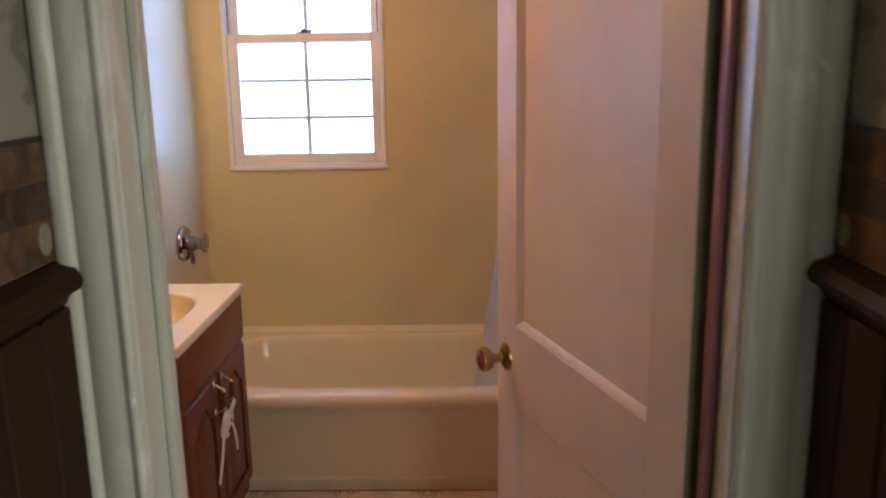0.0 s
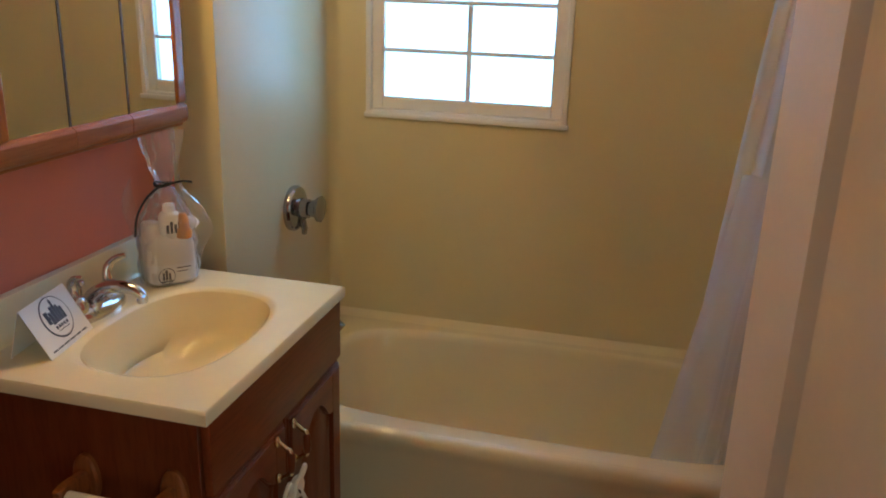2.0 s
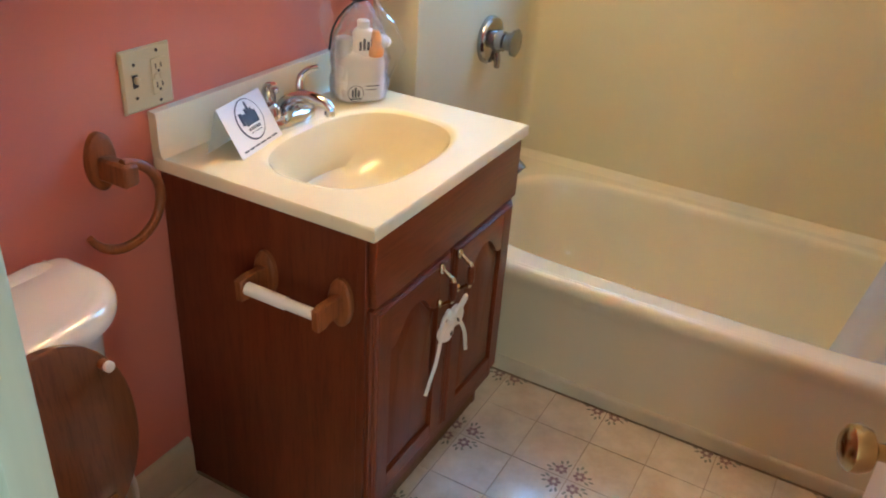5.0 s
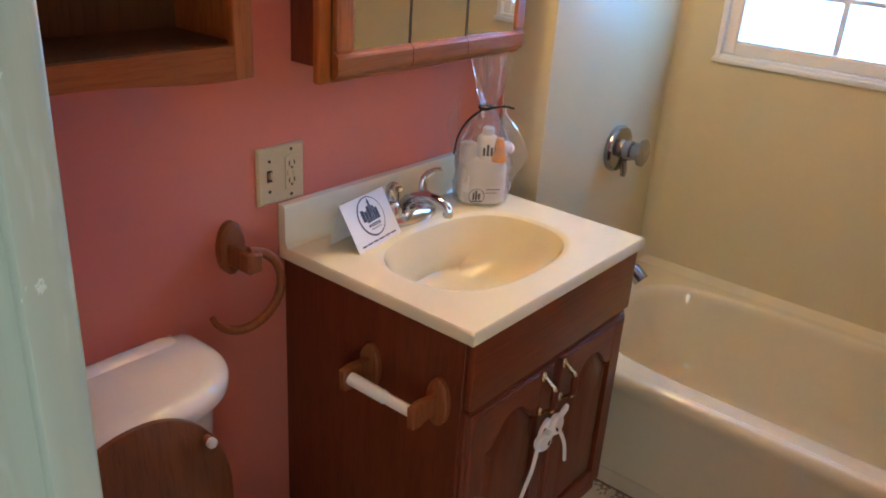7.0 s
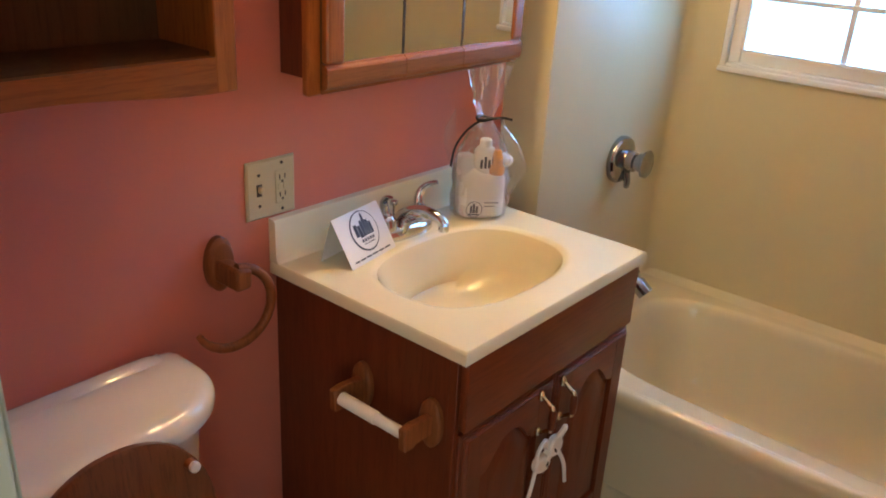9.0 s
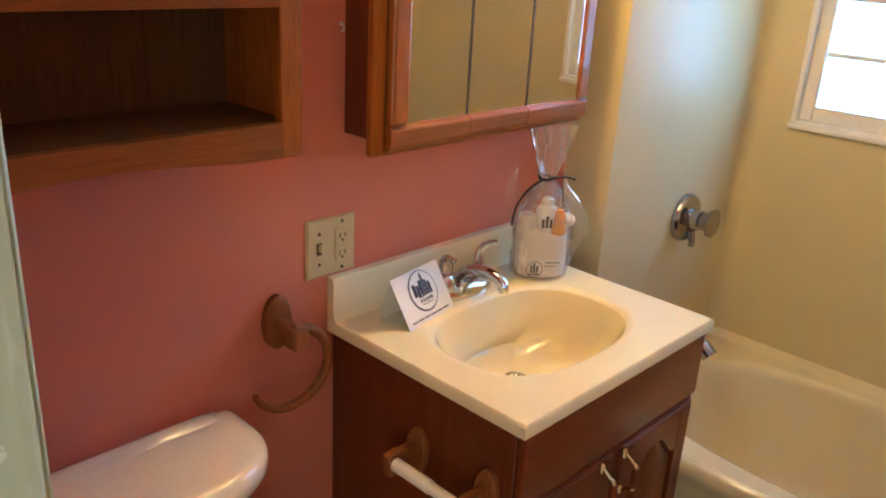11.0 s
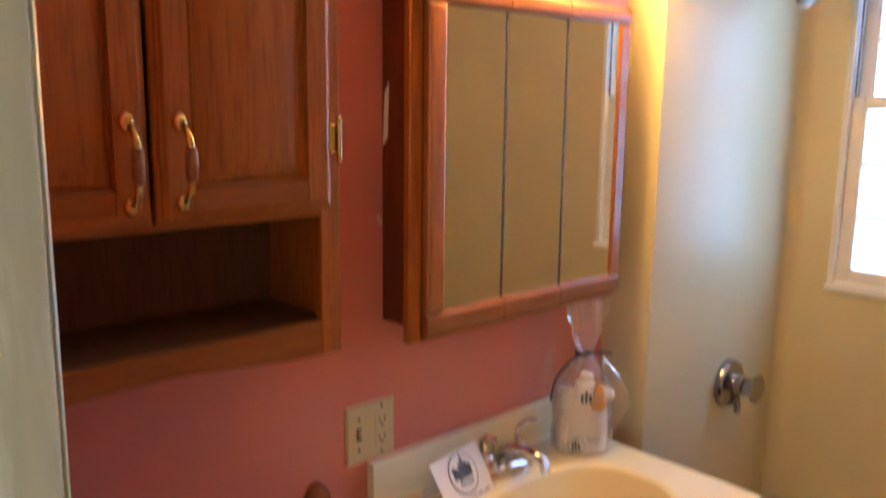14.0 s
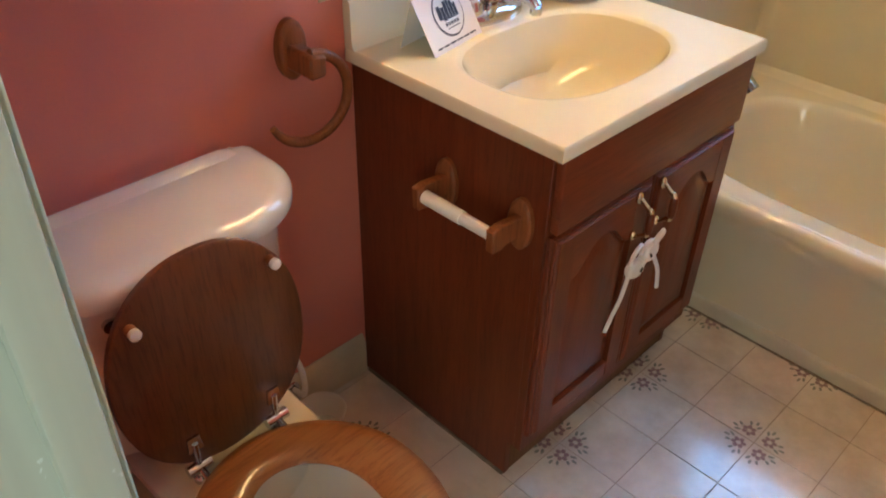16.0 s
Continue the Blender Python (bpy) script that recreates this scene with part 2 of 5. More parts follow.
def film_mat(name, col, clear, gloss, rough, soft=0.0):
    """Thin clear or cloudy sheet: part clear, part scattering, with a gloss that grows at grazing angles."""
    m, nt, b = node_mat(name)
    out = nt.nodes["Material Output"]
    tr, df, tl, gl = (nt.nodes.new("ShaderNodeBsdf" + k) for k in ("Transparent", "Diffuse", "Translucent", "Glossy"))
    df.inputs["Color"].default_value = tl.inputs["Color"].default_value = (*col, 1)
    gl.inputs["Roughness"].default_value = rough
    body, both, top = (nt.nodes.new("ShaderNodeMixShader") for _ in range(3))
    body.inputs[0].default_value = soft
    nt.links.new(df.outputs[0], body.inputs[1])
    nt.links.new(tl.outputs[0], body.inputs[2])
    both.inputs[0].default_value = clear
    nt.links.new(body.outputs[0], both.inputs[1])
    nt.links.new(tr.outputs[0], both.inputs[2])
    lw, k = nt.nodes.new("ShaderNodeLayerWeight"), nt.nodes.new("ShaderNodeMath")
    lw.inputs["Blend"].default_value = 0.25
    k.operation, k.inputs[1].default_value = "MULTIPLY", gloss
    nt.links.new(lw.outputs["Fresnel"], k.inputs[0])
    nt.links.new(k.outputs[0], top.inputs[0])
    nt.links.new(both.outputs[0], top.inputs[1])
    nt.links.new(gl.outputs[0], top.inputs[2])
    nt.links.new(top.outputs[0], out.inputs["Surface"])
    return m


GLASS, MIRROR = glass_mat(), mirror_mat()
BULB = glow_mat("lit_bulb", (1.0, 0.655, 0.28), BULB_GLOW)
OUTSIDE = glow_mat("bright_outdoors", (0.26, 0.52, 1.0), 4.7)
SHEER = film_mat("white_curtain_vinyl", (0.82, 0.82, 0.85), 0.40, 0.25, 0.35, 0.45)
CELLO = film_mat("clear_cellophane", (0.95, 0.92, 0.92), 0.86, 0.65, 0.06)


# ---- building blocks ----
LOCAL = set()


def thing(name, place, label, category, group="", turn=None):
    ob = new(name)
    ob.empty_display_size = 0.05
    ob.location = place
    if turn is not None:
        ob.rotation_euler = turn
        LOCAL.add(ob.name)
    return tagged(ob, label, category, group)


def root_of(ob):
    while ob.parent:
        ob = ob.parent
    return ob


def mesh_of(name, bm, mats, angle=38):
    me = bpy.data.meshes.new(name)
    bmesh.ops.recalc_face_normals(bm, faces=bm.faces)
    bm.to_mesh(me)
    bm.free()
    for m in (mats if isinstance(mats, (list, tuple)) else [mats]):
        me.materials.append(m)
    me.shade_smooth()
    me.set_sharp_from_angle(angle=radians(angle))
    return me


def part(name, bm, material, parent, label="", angle=38):
    """One mesh under a thing or a part; places are the world's unless the thing is turned."""
    base = root_of(parent)
    if base.name not in LOCAL and base.type == "EMPTY":
        bmesh.ops.translate(bm, verts=bm.verts, vec=-Vector(base.location))
    ob = new(name, mesh_of(name, bm, material, angle))
    ob.parent = parent
    return tagged(ob, label)


def solo(name, bm, material, label, category, kind="", angle=38):
    """A thing of one mesh."""
    return tagged(new(name, mesh_of(name, bm, material, angle)), label, category, kind=kind)


def join(*bms):
    first = bms[0]
    for b in bms[1:]:
        me = bpy.data.meshes.new("tmp")
        b.to_mesh(me)
        b.free()
        first.from_mesh(me)
        bpy.data.meshes.remove(me)
    return first


def box(x0, x1, y0, y1, z0, z1, b=0.002, seg=1):
    bm = bmesh.new()
    bmesh.ops.create_cube(bm, size=1)
    bmesh.ops.transform(bm, verts=bm.verts, matrix=Matrix.Translation(((x0 + x1) / 2, (y0 + y1) / 2, (z0 + z1) / 2)) @ Matrix.Diagonal((x1 - x0, y1 - y0, z1 - z0, 1)))
    if b:
        bmesh.ops.bevel(bm, geom=bm.edges[:], offset=b, segments=seg, profile=0.5, affect="EDGES")
    return bm


def loft(rings, cap0=True, cap1=True, wrap=False, closed=True):
    """Skin over rings of equal count."""
    bm = bmesh.new()
    vs = [[bm.verts.new(p) for p in r] for r in rings]
    n = len(rings[0])
    pairs = list(zip(vs, vs[1:])) + ([(vs[-1], vs[0])] if wrap else [])
    for a, b in pairs:
        for i in range(n if closed else n - 1):
            j = (i + 1) % n
            bm.faces.new((a[i], a[j], b[j], b[i]))
    if closed and not wrap:
        if cap0:
            bm.faces.new(vs[0])
        if cap1:
            bm.faces.new(vs[-1])
    return bm


def prism(pts, axis, lo, hi, b=0.0):
    put = {"x": lambda a, c, d: (d, a, c), "y": lambda a, c, d: (a, d, c), "z": lambda a, c, d: (a, c, d)}[axis]
    bm = loft([[put(a, c, d) for a, c in pts] for d in (lo, hi)])
    if b:
        bmesh.ops.bevel(bm, geom=bm.edges[:], offset=b, segments=1, affect="EDGES")
    return bm


def lathe(profile, place, axis=(0, 0, 1), n=24, cap0=True, cap1=True, squash=1.0):
    q = Vector((0, 0, 1)).rotation_difference(Vector(axis)).to_matrix()
    rings = [[Vector(place) + q @ Vector((r * math.cos(2 * math.pi * i / n), squash * r * math.sin(2 * math.pi * i / n), h)) for i in range(n)] for r, h in profile]
    return loft(rings, cap0, cap1)


def smooth_path(pts, steps=6):
    """Catmull-Rom through the points."""
    p = [Vector(v) for v in pts]
    p = [2 * p[0] - p[1]] + p + [2 * p[-1] - p[-2]]
    out = []
    for i in range(1, len(p) - 2):
        for s in range(steps):
            t = s / steps
            a, b, c, d = p[i - 1:i + 3]
            out.append(0.5 * (2 * b + (c - a) * t + (2 * a - 5 * b + 4 * c - d) * t * t + (3 * b - a - 3 * c + d) * t ** 3))
    return out + [p[-2]]


def tube(pts, radius, n=10, flat=1.0):
    """A round bar along a path; radius: a number or a function of 0..1."""
    pts = [Vector(p) for p in pts]
    rings, side = [], None
    for i, p in enumerate(pts):
        d = (pts[min(i + 1, len(pts) - 1)] - pts[max(i - 1, 0)]).normalized()
        if side is None:
            side = d.orthogonal().normalized()
        side = (side - d * side.dot(d)).normalized()
        up = d.cross(side)
        r = radius(i / (len(pts) - 1)) if callable(radius) else radius
        rings.append([p + r * (math.cos(2 * math.pi * k / n) * side + flat * math.sin(2 * math.pi * k / n) * up) for k in range(n)])
    return loft(rings)


def ball(place, r, n=24, m=14, squash=1.0):
    prof = [(r * math.sin(math.pi * k / m), -r * squash * math.cos(math.pi * k / m)) for k in range(1, m)]
    return lathe(prof, place, n=n)


def superellipse(cx, cy, a, b, p, n, z, lean=0.0):
    out = []
    for i in range(n):
        t = 2 * math.pi * i / n
        c, s = math.cos(t), math.sin(t)
        out.append(Vector((cx + a * math.copysign(abs(c) ** (2 / p), c) * (1 + lean * s), cy + b * math.copysign(abs(s) ** (2 / p), s), z)))
    return out


def rect_ring(x0, x1, y0, y1, z, cx, cy, angles):
    """Points of a rectangle's outline at the given angles round (cx, cy)."""
    out = []
    for t in angles:
        c, s = math.cos(t), math.sin(t)
        k = min((x1 - cx) / c if c > 1e-9 else (x0 - cx) / c if c < -1e-9 else 1e9, (y1 - cy) / s if s > 1e-9 else (y0 - cy) / s if s < -1e-9 else 1e9)
        out.append(Vector((cx + k * c, cy + k * s, z)))
    return out


def oval_ring(cx, cy, a, b, p, z, angles):
    """A rounded oval at the given polar angles."""
    out = []
    for t in angles:
        c, s = math.cos(t), math.sin(t)
        k = (abs(c / a) ** p + abs(s / b) ** p) ** (-1 / p)
        out.append(Vector((cx + k * c, cy + k * s, z)))
    return out


def corner_angles(x0, x1, y0, y1, cx, cy, n):
    marks = sorted(math.atan2(y - cy, x - cx) for x in (x0, x1) for y in (y0, y1))
    out = []
    for a, b in zip(marks, marks[1:] + [marks[0] + 2 * math.pi]):
        out += [a + (b - a) * i / (n // 4) for i in range(n // 4)]
    return out


# ---- the setting ----
EAST, NORTH, TOP, STEP, PLUMB, GROUND = 1.69, 1.456, 2.42, 0.737, 0.134, 0.055
SOUTH, HALLY, DOOR_X0, DOOR_X1, DOOR_TOP = -0.799, -0.885, 0.779, 1.553, 2.10
HALL_X0, HALL_X1, HALL_END = 0.694, 1.657, -3.30


def setting(name, bm, mat, label, category="wall", angle=38):
    return solo(name, bm, mat, label, category, "structure", angle)


setting("wall_west", box(-0.12, 0, -0.88, STEP, 0, TOP, 0), PINK, "satin salmon-pink painted wall behind the vanity and toilet")
setting("wall_west_alcove", box(-0.12, PLUMB, STEP, NORTH + 0.1, 0, TOP, 0.004, 2), SURROUND, "cream shower panel wall that carries the bath fittings")
setting("wall_east", box(EAST, EAST + 0.1, SOUTH, STEP, 0, TOP, 0), PINK, "salmon-pink painted wall behind the open door")
setting("wall_east_alcove", box(EAST - 0.02, EAST + 0.1, STEP, NORTH + 0.1, 0, TOP, 0.004, 2), SURROUND, "cream shower panel wall at the foot of the bath")
setting("wall_north", join(
    box(PLUMB, WIN_X0, NORTH, NORTH + 0.1, 0, TOP, 0), box(WIN_X1, EAST - 0.02, NORTH, NORTH + 0.1, 0, TOP, 0),
    box(WIN_X0, WIN_X1, NORTH, NORTH + 0.1, 0, WIN_Z0, 0), box(WIN_X0, WIN_X1, NORTH, NORTH + 0.1, WIN_Z1, TOP, 0)),
    SURROUND, "cream shower panel wall with the window above the bath")


def fillet(cx, sx):
    """Rounded inside corner of the shower panels."""
    r, e = 0.038, 0.006
    pts = [(cx - sx * e, NORTH + e), (cx - sx * e, NORTH - r)]
    pts += [(cx + sx * r * (1 - math.cos(a)), NORTH - r * (1 - math.sin(a))) for a in (math.pi / 2 * k / 10 for k in range(11))]
    pts += [(cx + sx * r, NORTH + e)]
    return prism(pts, "z", 0.38, TOP)


setting("trim_corner_west", fillet(PLUMB, 1), SURROUND, "rounded cream inside corner of the shower panels", "trim")
setting("trim_corner_east", fillet(EAST - 0.02, -1), SURROUND, "rounded cream inside corner of the shower panels", "trim")
setting("wall_south", join(
    box(0, DOOR_X0 - 0.02, HALLY + 0.01, SOUTH, 0, TOP, 0), box(DOOR_X1 + 0.02, EAST + 0.1, HALLY + 0.01, SOUTH, 0, TOP, 0),
    box(DOOR_X0 - 0.02, DOOR_X1 + 0.02, HALLY + 0.01, SOUTH, DOOR_TOP + 0.02, TOP, 0)), PINK, "pink painted wall with the doorway to the hall")
setting("ceiling", box(-0.12, EAST + 0.1, HALLY, NORTH + 0.1, TOP, TOP + 0.08, 0), CEILING, "off-white painted bathroom ceiling", "ceiling")
FLOOR = setting("floor", box(-0.12, EAST + 0.1, HALLY, NORTH + 0.1, GROUND - 0.05, GROUND - 0.002, 0), GROUT, "cream sheet vinyl floor with brown flower print", "floor")
setting("hall_floor", box(HALL_X0 - 0.1, HALL_X1 + 0.1, HALL_END, HALLY, GROUND - 0.05, GROUND - 0.004, 0), HALLFLOOR, "brown hall floor outside the bathroom", "floor")
setting("hall_ceiling", box(HALL_X0 - 0.1, HALL_X1 + 0.1, HALL_END - 0.1, HALLY + 0.01, TOP, TOP + 0.08, 0), CEILING, "off-white hall ceiling", "ceiling")
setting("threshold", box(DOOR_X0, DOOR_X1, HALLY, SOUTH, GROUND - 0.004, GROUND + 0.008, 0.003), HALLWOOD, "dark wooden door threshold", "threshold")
# unseen side doorway, assumed so that the added hall lamp can shine in
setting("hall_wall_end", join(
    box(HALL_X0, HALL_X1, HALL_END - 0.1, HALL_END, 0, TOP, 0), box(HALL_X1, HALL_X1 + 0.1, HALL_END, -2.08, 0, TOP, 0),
    box(HALL_X1, HALL_X1 + 0.1, -2.08, -1.18, 2.12, TOP, 0)), HALLPAPER, "papered end of the hall with an assumed side doorway, out of view")


def hall_side(tag, x, s, far):
    """One side of the hall: paper above, printed border, chair rail and dark wainscot. s: the way into the hall."""
    def slab(d0, d1, z0, z1, b=0.0, y0=None, y1=HALLY - 0.001):
        a, c = sorted((x + s * d0, x + s * d1))
        return box(a, c, far if y0 is None else y0, y1, z0, z1, b)
    setting("hall_wall_" + tag, slab(-0.1, 0, 0, TOP, 0, far, HALLY + 0.009), HALLPAPER, "grey floral wallpaper above a dark wainscot")
    setting("hall_border_" + tag, slab(0, 0.003, 1.300, 1.452), BORDER, "brown printed wallpaper border", "trim")
    setting("hall_border_line_" + tag, slab(0, 0.0045, 1.446, 1.452), RIBBON, "dark edge line of the wallpaper border", "trim")
    setting("hall_border_band_" + tag, slab(0, 0.0040, 1.354, 1.398), BAND, "dark printed band on the wallpaper border", "trim")
    far_y = HALLY - 0.045
    while far_y > far + 0.1:
        for dy, dz, a, b in ((0.0, 1.329, 0.015, 0.020), (0.034, 1.334, 0.010, 0.014)):
            ring = lambda d, k: [(x + s * d, far_y + dy + a * k * math.cos(q), dz + b * k * math.sin(q)) for q in (2 * math.pi * n / 18 for n in range(18))]
            solo("border_motif", loft([ring(0.003, 1), ring(0.0042, 1)]), PAPERCREAM, "cream jug printed on the wallpaper border", "print", "structure")
        far_y -= 0.26
    rail = [(0, 1.240), (0.012, 1.244), (0.018, 1.256), (0.030, 1.262), (0.034, 1.274), (0.026, 1.288), (0, 1.298)]
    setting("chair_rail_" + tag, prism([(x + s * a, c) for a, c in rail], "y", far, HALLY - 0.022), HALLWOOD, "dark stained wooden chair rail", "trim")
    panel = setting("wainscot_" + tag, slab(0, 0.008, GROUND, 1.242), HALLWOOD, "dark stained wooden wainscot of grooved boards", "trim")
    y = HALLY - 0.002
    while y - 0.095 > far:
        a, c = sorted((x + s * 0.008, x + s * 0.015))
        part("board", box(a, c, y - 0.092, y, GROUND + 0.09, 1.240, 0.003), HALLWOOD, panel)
        y -= 0.096


hall_side("west", HALL_X0, 1, HALL_END)
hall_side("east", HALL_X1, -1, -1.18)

# door frame: lining, stops and moulded casing
FRAME = thing("door_frame", (DOOR_X0, HALLY, 0), "pale green gloss-painted door frame with moulded casing", "door frame")
FRAME["kind"] = "structure"
REBATE, ROOMY = -0.793, -0.787
for xa, xb, s in ((DOOR_X0 - 0.02, DOOR_X0, 1), (DOOR_X1, DOOR_X1 + 0.02, -1)):
    jamb = part("jamb", box(xa, xb, HALLY, REBATE, GROUND, DOOR_TOP + 0.02, 0.002), JAMB, FRAME)
    part("rebate", box(xa, xb, REBATE, ROOMY, GROUND, DOOR_TOP + 0.02, 0.002), GREEN, jamb, "rebate in older green paint")
    a, b = sorted((xb + 0.0005, xb + 0.014)) if s > 0 else sorted((xa - 0.014, xa - 0.0005))
    part("stop", box(a, b, HALLY + 0.062, REBATE - 0.001, GROUND + 0.008, DOOR_TOP, 0.003, 2), JAMB if s > 0 else BLUE_LIT_PINK, jamb, "" if s > 0 else "door stop in mauve that stands for pink under blue window light")
part("head", box(DOOR_X0, DOOR_X1, HALLY, ROOMY, DOOR_TOP, DOOR_TOP + 0.02, 0.003, 2), JAMB, FRAME)
part("room_casing", box(DOOR_X0 - 0.095, DOOR_X0 - 0.0205, SOUTH, ROOMY - 0.002, GROUND, DOOR_TOP + 0.09, 0.004, 2), JAMB, FRAME)
part("room_casing", box(DOOR_X1 + 0.0205, DOOR_X1 + 0.095, SOUTH, ROOMY - 0.002, GROUND, DOOR_TOP + 0.09, 0.004, 2), JAMB, FRAME)


def casing(x_in, x_out):
    """Upright casing board: bead, cove and thick back band in section."""
    w = x_out - x_in
    prof = [(0, 0), (0, -0.011), (0.06, -0.016), (0.12, -0.016), (0.17, -0.012), (0.22, -0.012), (0.30, -0.017), (0.62, -0.020), (0.68, -0.016), (0.72, -0.022), (0.80, -0.027), (0.94, -0.027), (1.0, -0.023), (1.0, 0)]
    return prism([(x_in + w * a, HALLY + c) for a, c in prof], "z", GROUND, DOOR_TOP + 0.10)


part("casing", casing(DOOR_X0 - 0.003, HALL_X0 + 0.002), JAMB, FRAME, angle=60)
part("casing", casing(DOOR_X1 + 0.003, HALL_X1 - 0.002), JAMB, FRAME, angle=60)
part("casing", box(DOOR_X0 - 0.003, DOOR_X1 + 0.003, HALLY - 0.020, HALLY, DOOR_TOP + 0.005, DOOR_TOP + 0.10, 0.004), JAMB, FRAME)

# baseboard along the pink wall
setting("baseboard", prism([(0, GROUND), (0.015, GROUND), (0.015, 0.142), (0.010, 0.157), (0.004, 0.165), (0, 0.165)], "y", SOUTH, -0.002), BASEPAINT, "cream painted wooden baseboard", "baseboard")
setting("baseboard_east", prism([(EAST, GROUND), (EAST - 0.015, GROUND), (EAST - 0.015, 0.142), (EAST - 0.010, 0.157), (EAST, 0.165)], "y", SOUTH, STEP), BASEPAINT, "cream painted wooden baseboard", "baseboard")


# ---- window ----
def window():
    w = thing("window_1", (0.578, NORTH, WIN_Z0), "white vinyl double-hung window with grilles, bright day outside", "window")
    w["kind"] = "structure"
    x0, x1, z0, z1, y = WIN_X0, WIN_X1, WIN_Z0, WIN_Z1, NORTH
    def edge(a, b, y0, y1, t, mat, name, par, bv=0.003):
        xa, xb, za, zb = a[0], b[0], a[1], b[1]
        return part(name, join(box(xa, xa + t, y0, y1, za, zb, bv), box(xb - t, xb, y0, y1, za, zb, bv), box(xa + t, xb - t, y0, y1, zb - t, zb, bv), box(xa + t, xb - t, y0, y1, za, za + t, bv)), mat, par)
    edge((x0 - 0.004, z0 - 0.004), (x1 + 0.004, z1 + 0.004), y - 0.006, y + 0.09, 0.018, SASH, "window_frame", w)
    part("window_sill", box(x0 - 0.008, x1 + 0.008, y - 0.013, y + 0.03, z0 - 0.012, z0 + 0.004, 0.003, 2), SASH, w)
    mid = 1.650
    for name, za, zb, yf in (("lower_sash", z0 + 0.014, mid + 0.019, y + 0.012), ("upper_sash", mid - 0.019, z1 - 0.014, y + 0.048)):
        fr = edge((x0 + 0.012, za), (x1 - 0.012, zb), yf, yf + 0.032, 0.036, SASH, name, w)
        part("bead", join(box(x0 + 0.046, x1 - 0.046, yf + 0.002, yf + 0.010, za + 0.034, za + 0.040, 0.001), box(x0 + 0.046, x0 + 0.052, yf + 0.002, yf + 0.010, za + 0.036, zb - 0.036, 0.001), box(x1 - 0.052, x1 - 0.046, yf + 0.002, yf + 0.010, za + 0.036, zb - 0.036, 0.001)), SASH, fr)
        gx0, gx1, gz0, gz1 = x0 + 0.048, x1 - 0.048, za + 0.036, zb - 0.036
        pane = part("pane", box(gx0, gx1, yf + 0.018, yf + 0.021, gz0, gz1, 0), GLASS, fr)
        pane.visible_shadow = False
        part("muntin", box(0.574, 0.590, yf + 0.012, yf + 0.017, gz0, gz1, 0.001), MUNTIN, fr)
        for k in (1, 2):
            zz = gz0 + (gz1 - gz0) * k / 3
            part("muntin", box(gx0, gx1, yf + 0.0105, yf + 0.0155, zz - 0.0065, zz + 0.0065, 0.001), MUNTIN, fr)
    lock = part("sash_lock", join(box(0.548, 0.608, y + 0.013, y + 0.040, mid + 0.019, mid + 0.025, 0.002), lathe([(0.012, 0), (0.012, 0.008), (0.008, 0.012)], (0.578, y + 0.026, mid + 0.025), n=14), box(0.578, 0.615, y + 0.010, y + 0.020, mid + 0.026, mid + 0.033, 0.002)), SLOT, w, "small dark metal sash lock")
    for xa in (x0 + 0.019, x1 - 0.022):
        part("track", box(xa, xa + 0.003, y + 0.006, y + 0.012, mid + 0.02, z1 - 0.03, 0), SLOT, w)


window()
setting("backdrop", box(-1.2, 2.4, NORTH + 0.60, NORTH + 0.62, -0.2, 3.6, 0), OUTSIDE, "overexposed bright daylight outside the window", "backdrop")


# ---- bath ----
def bath():
    t = thing("bathtub", (0.88, 1.12, GROUND), "glossy cream enamelled alcove bathtub with straight apron", "bathtub")
    x0, x1, y0, y1, zr = PLUMB, EAST - 0.02, 0.722, NORTH - 0.001, 0.434
    cx, cy = (x0 + x1) / 2, 1.090
    ang = corner_angles(x0, x1, y0, y1, cx, cy, 128)
    rings = [rect_ring(x0, x1, y0 + 0.03, y1, 0.34, cx, cy, ang), rect_ring(x0, x1, y0 + 0.014, y1, zr - 0.006, cx, cy, ang), rect_ring(x0, x1, y0 + 0.020, y1, zr - 0.0005, cx, cy, ang), rect_ring(x0, x1, y0 + 0.026, y1, zr, cx, cy, ang)]
    prof = [(0.004, 0.0), (0.0, -0.001), (-0.005, -0.004), (-0.011, -0.012), (-0.016, -0.03), (-0.030, -0.12), (-0.052, -0.23), (-0.085, -0.290), (-0.13, -0.318), (-0.20, -0.328), (-0.28, -0.332)]
    for d, dz in prof:
        rings.append(oval_ring(cx, cy + 0.005, 0.665 + d * 1.5, 0.297 + d * (0.85 if d < -0.1 else 1), 4.2, zr + dz, ang))
    part("basin", loft(rings, cap0=False), ENAMEL, t, angle=70)
    ap = [(y0 + 0.028, zr - 0.0005), (y0 + 0.016, zr - 0.002), (y0 + 0.007, zr - 0.008), (y0 + 0.001, zr - 0.019), (y0, zr - 0.030), (y0 + 0.004, zr - 0.045), (y0 + 0.013, zr - 0.058), (y0 + 0.022, zr - 0.085), (y0 + 0.050, GROUND + 0.055), (y0 + 0.052, GROUND), (y0 + 0.09, GROUND), (y0 + 0.09, zr - 0.02)]
    part("apron", prism(ap, "x", x0 + 0.001, x1 - 0.001), ENAMEL, t, angle=60)
    lip = [(y1 + 0.002, zr - 0.001), (y1 - 0.034, zr + 0.0005), (y1 - 0.020, zr + 0.004), (y1 - 0.010, zr + 0.014), (y1 + 0.002, zr + 0.017)]
    part("back_lip", prism(lip, "x", x0 + 0.001, x1 - 0.001), ENAMEL, t, angle=60)


